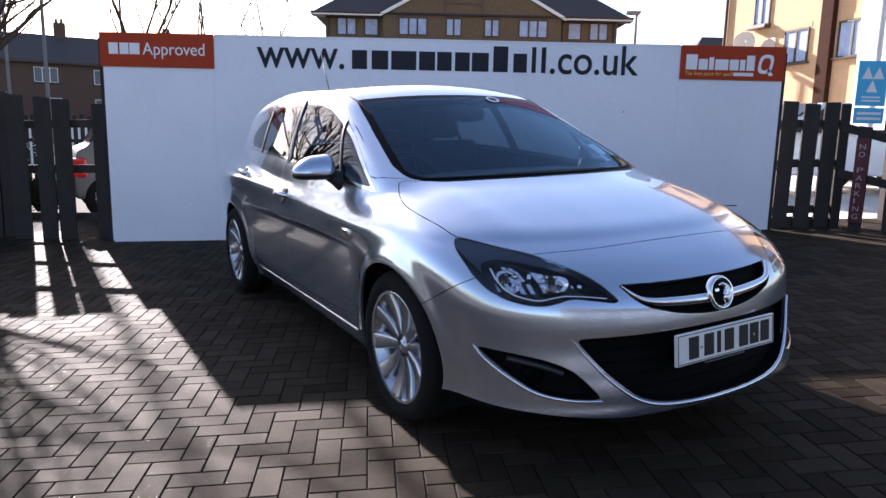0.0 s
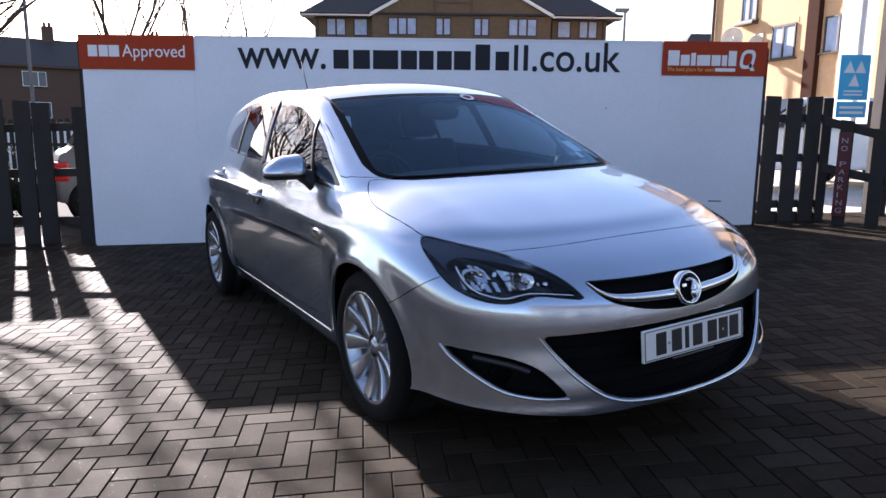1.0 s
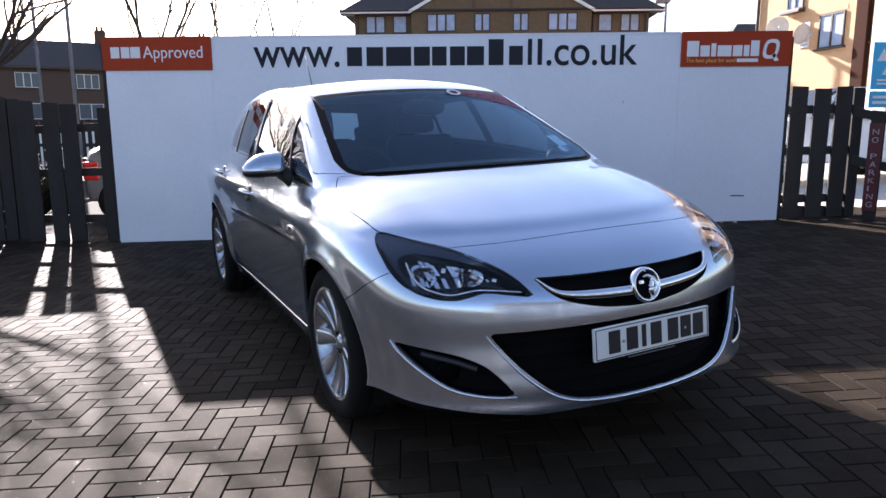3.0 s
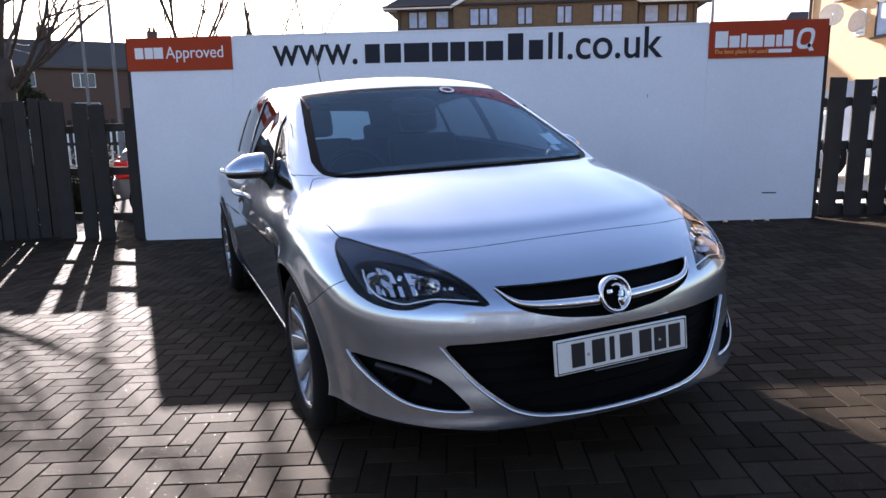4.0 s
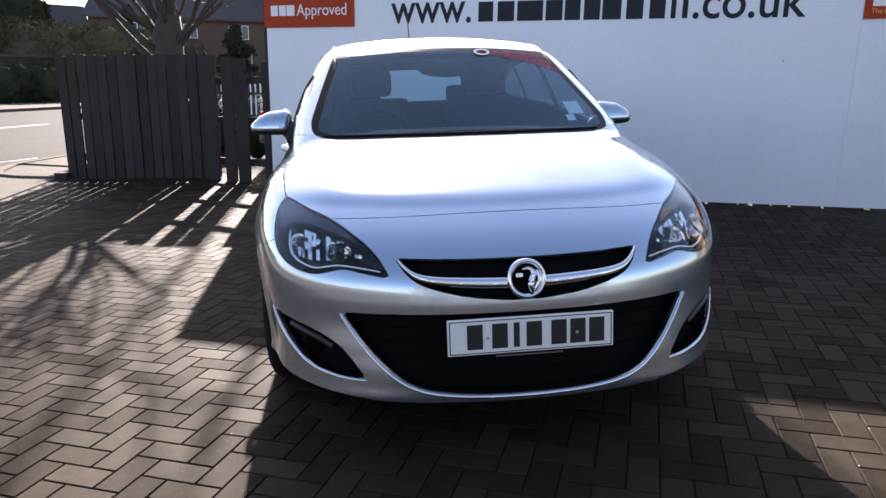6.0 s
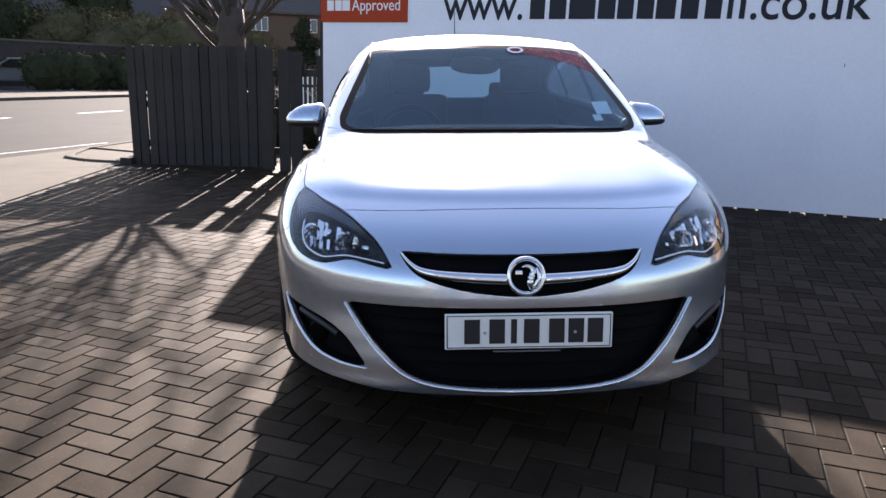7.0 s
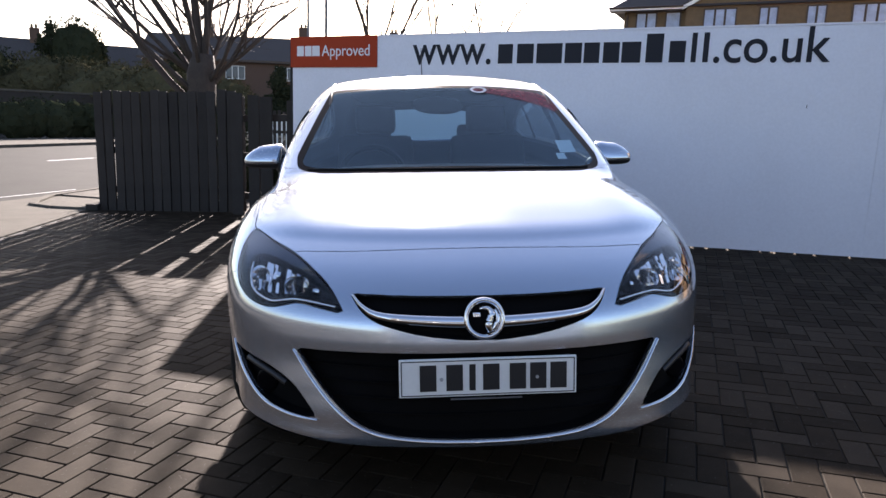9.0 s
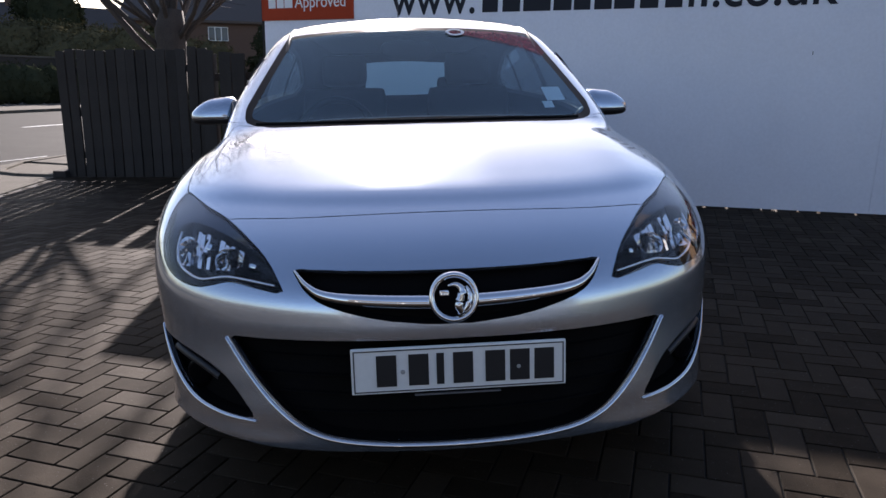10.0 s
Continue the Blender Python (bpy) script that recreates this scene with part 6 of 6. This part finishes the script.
# hedge and wall along the road's far side
wall = thing("garden_wall", "long brick garden wall with pale coping", "wall", kind="structure")
for a, b in (((-43.0, 0.0), (-40.0, 20.0)), ((-40.0, 20.0), (-36.5, 32.0)), ((-36.5, 32.0), (-35.0, 44.0))):
    dv = Vector(b) - Vector(a)
    m = Matrix.Translation((*a, level(*a) - 0.05)) @ pose(0, 0, 0, 0, 0, math.degrees(math.atan2(dv.y, dv.x)))
    part("wall_length", box(0, dv.length, 0, 0.25, 0, 2.55), WALL_DARK, wall, pose_m=m)
    part("coping", box(0, dv.length, -0.05, 0.30, 2.555, 2.66, 0.01), CONCRETE, wall, pose_m=m)
for k, (x, y, ln) in enumerate(((-33.0, 17.6, 2.6), (-31.6, 25.6, 3.2), (-31.3, 30.4, 3.2), (-31.1, 35.8, 3.2), (-33.9, 12.2, 3.4))):
    leafy("hedge", "dark clipped evergreen hedge along a garden wall", "hedge", [(dx, dy * 0.3, 0.88 + 0.08 * (i % 2), 0.8, 1.1, 1.08) for i, (dx, dy) in enumerate([(0.1 * j % 0.3, j * 3.33) for j in np.arange(-ln, ln + 0.1, 1.1)])], 3800, 0.075, LEAF, pose(x, y, level(x, y)), 0.86, seed=30 + k)
for k, (az, r, h, w) in enumerate(((61.5, 54, 5.6, 3.5), (58.8, 54, 5.8, 3.0), (64.5, 54, 6.0, 3.9), (52.5, 58, 8.0, 2.2))):
    leafy("evergreen_tree", "tall dense dark evergreen", "tree", [(0, 0, h * 0.3, w, w, h * 0.42), (0.4, 0, h * 0.62, w * 0.85, w * 0.85, h * 0.38), (-0.6, 0.5, h * 0.55, w * 0.7, w * 0.7, h * 0.36)], 9000, 0.12, LEAF, pose(*away(az, r)), 0.84, 1.0, seed=50 + k)
for k, (az, r, h, w) in enumerate(((59.6, 60, 8.2, 1.5), (61.0, 60, 7.0, 1.3), (54.0, 60, 8.2, 1.5), (50.9, 58, 6.6, 1.5), (38.0, 55, 5.4, 1.6), (45.5, 62, 7.0, 1.6))):
    leafy("conifer", "ragged dark conifer against the sky", "tree", [(0.25 * math.sin(i * 2.4) * w, 0.2 * math.cos(i * 2.4) * w, h * (0.22 + 0.13 * i), w * (1.05 - 0.15 * i), w * (1.05 - 0.15 * i), h * 0.11) for i in range(6)], 4200, 0.13, LEAF, pose(*away(az, r)), 0.62, h * 0.8, seed=70 + k)
for k, (az, r, h, w) in enumerate(((55.6, 54, 5.2, 3.2), (53.2, 54, 5.1, 3.1), (50.8, 52, 4.9, 3.2), (48.2, 51, 4.9, 3.2), (45.6, 53, 4.5, 3.2), (43.0, 53, 4.2, 3.0))):
    leafy("shrub", "large olive-green garden shrub", "shrub", [(0, 0, h * 0.45, w, w, h * 0.5), (w * 0.5, 0, h * 0.6, w * 0.6, w * 0.6, h * 0.36), (-w * 0.5, 0.2, h * 0.52, w * 0.6, w * 0.6, h * 0.4)], 5200, 0.11, HEDGE, pose(*away(az, r)), 0.8, seed=90 + k)
for k, (x, y) in enumerate(((-6.20, 10.0), (-6.16, 11.0))):
    leafy("shrub", "pale-blossomed shrub behind the picket fence", "shrub", [(0, 0, 0.95, 0.24, 0.20, 0.13), (0.16, 0.05, 0.72, 0.2, 0.2, 0.22)], 260, 0.022, PALE_LEAF, pose(x, y, level(x, y)), 0.3, 0.8, seed=120 + k)

# hedge added to keep the board gaps dark, low enough for the sun
leafy("hedge", "low dark hedge added behind the boarded fence to darken its gaps", "hedge", [(0.28 * k - 0.1 * (k % 2), 0.115 * k, 0.50, 0.30, 0.28, 0.54) for k in range(7)], 5200, 0.022, LEAF, pose(-8.05, 9.25, level(-8.05, 9.25)), 0.88, seed=141)
leafy("hedge", "low dark hedge behind the picket fence", "hedge", [(0.0, 0, 0.34, 0.30, 0.22, 0.36), (0.42, 0.02, 0.32, 0.30, 0.22, 0.35), (-0.40, 0, 0.32, 0.28, 0.22, 0.34), (0.80, 0.03, 0.28, 0.26, 0.2, 0.30)], 2600, 0.02, LEAF, pose(-6.6, 10.32, level(-6.6, 10.32)), 0.86, seed=140)


# ---------------------------------------------------------------- other vehicles
def plain_car(name, label, paint, m, lamp_z=0.72, rear_axle=1.22):
    """A small hatchback seen far off or between boards."""
    c = thing(name, label, "car")
    c.matrix_basis = m
    bm = prism([(-1.95, 0.30), (1.95, 0.30), (1.98, 0.55), (1.90, 0.92), (1.75, 0.98), (1.45, 1.40), (0.9, 1.48), (-0.2, 1.46), (-0.95, 0.98), (-1.75, 0.84), (-1.97, 0.62)], -0.82, 0.82)
    for v in bm.verts:
        if v.co.z > 0.95:
            v.co.y *= 0.80
    bmesh.ops.bevel(bm, geom=bm.edges[:], offset=0.06, segments=3, affect="EDGES", profile=0.6)
    part("body", bm, paint, c, smooth=True)
    for s in (-1, 1):
        side = prism([(-0.82, 0.98), (1.40, 0.98), (1.22, 1.36), (0.85, 1.41), (-0.20, 1.40)], -0.008, 0.008)
        part("side_window", side, GLOSSBLACK, c, pose_m=pose(0, s * 0.775, 0) @ pose(0, 0, 0) @ Matrix.Translation((0, -s * 0.02, 0)))
        for x in (-1.22, rear_axle):
            w = part("wheel", lathe([(0.0, -0.02), (0.12, -0.03), (0.19, -0.01), (0.20, 0.0)], 24, "y"), ALLOY, c, smooth=True, pose_m=pose(x, s * 0.80, 0.30, 0, 0, 0 if s < 0 else 180))
            part("tyre", lathe([(0.19, -0.03), (0.24, -0.045), (0.29, -0.03), (0.30, 0.02), (0.30, 0.16), (0.19, 0.18)], 28, "y"), TYRE, w, smooth=True)
        part("tail_lamp", box(1.80, 1.99, s * 0.74 - 0.10, s * 0.74 + 0.10, lamp_z, lamp_z + 0.24, 0.03), RED_LENS, c)
        part("headlamp", box(-1.96, -1.70, s * 0.62 - 0.14, s * 0.62 + 0.14, 0.62, 0.78, 0.04), LENS, c)
    part("windscreen", prism([(-0.90, 1.01), (-0.25, 1.43), (-0.27, 1.455), (-0.94, 1.03)], -0.60, 0.60), GLOSSBLACK, c)
    part("rear_window", prism([(1.72, 1.02), (1.48, 1.38), (1.50, 1.39), (1.745, 1.03)], -0.58, 0.58), GLOSSBLACK, c)
    part("rear_bumper", box(1.85, 2.03, -0.76, 0.76, 0.36, 0.58, 0.05), paint, c)
    part("front_bumper", box(-2.03, -1.85, -0.76, 0.76, 0.32, 0.56, 0.05), paint, c)
    return c


WHITE_PAINT = mat("white_car_paint", (0.78, 0.78, 0.78), 0.3, var=0.03, coat=0.8)
plain_car("parked_car", "silver hatchback parked behind the picket fence", GREY_SILVER, pose(-3.25, 10.48, level(-3.25, 10.48) - 0.03, 0, 0, -150), 0.58, 1.55)
plain_car("parked_car", "white car parked behind the picket fence", WHITE_PAINT, pose(6.3, 11.8, level(6.3, 11.8), 0, 0, 8))
plain_car("parked_car", "white car parked behind the picket fence", WHITE_PAINT, pose(9.6, 14.2, level(9.6, 14.2), 0, 0, 30))
for k, (az, r) in enumerate(((58.2, 43.2), (61.4, 44.5))):
    x, y, z = away(az, r)
    plain_car("parked_car", "pale car parked beyond the hedge", GREY_SILVER, pose(x, y, z + 0.07, 0, 0, 66))
far_fence = thing("paling_fence", "dark slatted fence across the yard", "fence")
far_fence.matrix_basis = pose(-11.4, 16.2, level(-11.4, 16.2), 0, 0, 1)
for k in range(34):
    part("paling", box(0.16 * k, 0.16 * k + 0.095, 0, 0.02, 0.05, 1.55 + 0.02 * (k % 3)), FENCE_WOOD, far_fence)
# pale sheet added so that the slatted fence's gaps show bright
pale_backing = thing("pale_backing", "pale surface added behind the slatted fence to brighten its gaps", "wall", m=pose(-16.0, 22.0, level(-11.0, 22.0)), kind="structure")
part("wall_length", box(0, 10.5, 0, 0.2, -0.3, 1.30), FRAME_WHITE, pale_backing)
for z in (0.35, 0.95):
    part("rail", box(0, 5.5, 0.022, 0.06, z, z + 0.08), FENCE_WOOD, far_fence)


# ---------------------------------------------------------------- block paving, laid in herringbone
random.seed(9)
U = 0.0995
ORIGIN, LAY = Vector((-0.330, 2.615)), radians(5.4)
ex, ey = Vector((math.cos(LAY), math.sin(LAY))), Vector((-math.sin(LAY), math.cos(LAY)))
GAP = 0.0028


def block_shape(w, h):
    c, g = 0.0022, GAP
    x0, x1, y0, y1 = -w / 2 + g, w / 2 - g, -h / 2 + g, h / 2 - g
    vs = [(x0 + c, y0 + c, 0), (x1 - c, y0 + c, 0), (x1 - c, y1 - c, 0), (x0 + c, y1 - c, 0)] + [(x0, y0, -c), (x1, y0, -c), (x1, y1, -c), (x0, y1, -c)] + [(x0, y0, -0.03), (x1, y0, -0.03), (x1, y1, -0.03), (x0, y1, -0.03)]
    fs = [(0, 1, 2, 3)] + [(4 + i, 4 + (i + 1) % 4, (i + 1) % 4, i) for i in range(4)] + [(8 + i, 8 + (i + 1) % 4, 4 + (i + 1) % 4, 4 + i) for i in range(4)]
    return vs, fs


SHAPES = []
for w, h in ((2 * U, U), (U, 2 * U)):
    vs, fs = block_shape(w, h)
    me = bpy.data.meshes.new("block")
    me.from_pydata(vs, [], fs)
    me.materials.append(BLOCK)
    SHAPES.append((me, vs, fs))
paving = thing("paving", "brown concrete block paving laid in herringbone", "paving", kind="structure")
many_v, many_f = [], []
slope = Matrix(((1, 0, -0.037), (0, 1, -0.014), (0.037, 0.014, 1))).to_4x4()
left_dir = (Vector(EDGE_B) - Vector(EDGE_A)).normalized()
singles = 0
for k in range(-150, 151):
    for m_ in range(-75, 76):
        for kind in (0, 1):
            ux, uy = k + 2 * m_, -k + 2 * m_
            cx, cy = (ux + 1, uy - 0.5) if kind == 0 else (ux + 0.5, uy - 2)
            p = ORIGIN + ex * (cx * U) + ey * (cy * U)
            if not (-7.0 < p.x < 5.6 and -0.9 < p.y < 8.35):
                continue
            rel = p - Vector(EDGE_A)
            if left_dir.x * rel.y - left_dir.y * rel.x > -0.08:
                continue
            me, vs, fs = SHAPES[kind]
            z = level(p.x, p.y) + random.uniform(-0.0005, 0.0005)
            mt = Matrix.Translation((p.x, p.y, z)) @ slope @ pose(0, 0, 0, random.uniform(-0.14, 0.14), random.uniform(-0.14, 0.14), 5.4 + random.uniform(-0.3, 0.3))
            if -1.8 < p.x < 0.35 and 1.6 < p.y < 4.0 and singles < 300:
                singles += 1
                ob = new("block", me)
                ob.parent = paving
                ob.matrix_basis = mt
            else:
                j = len(many_v)
                many_v += [tuple(mt @ Vector(v)) for v in vs]
                many_f += [tuple(i + j for i in f) for f in fs]
me = bpy.data.meshes.new("blocks")
me.from_pydata(many_v, [], many_f)
me.materials.append(BLOCK)
rest = new("blocks", me)
rest.parent = paving
tagged(rest, kind="stuff")
bed = patch("sand_bed", [(-1.80, -1.0), (-6.98, 7.40), (-6.98, 8.4), (5.7, 8.4), (5.7, -1.0)], SAND, -0.0062, "dark sand between the paving blocks", "paving bed")
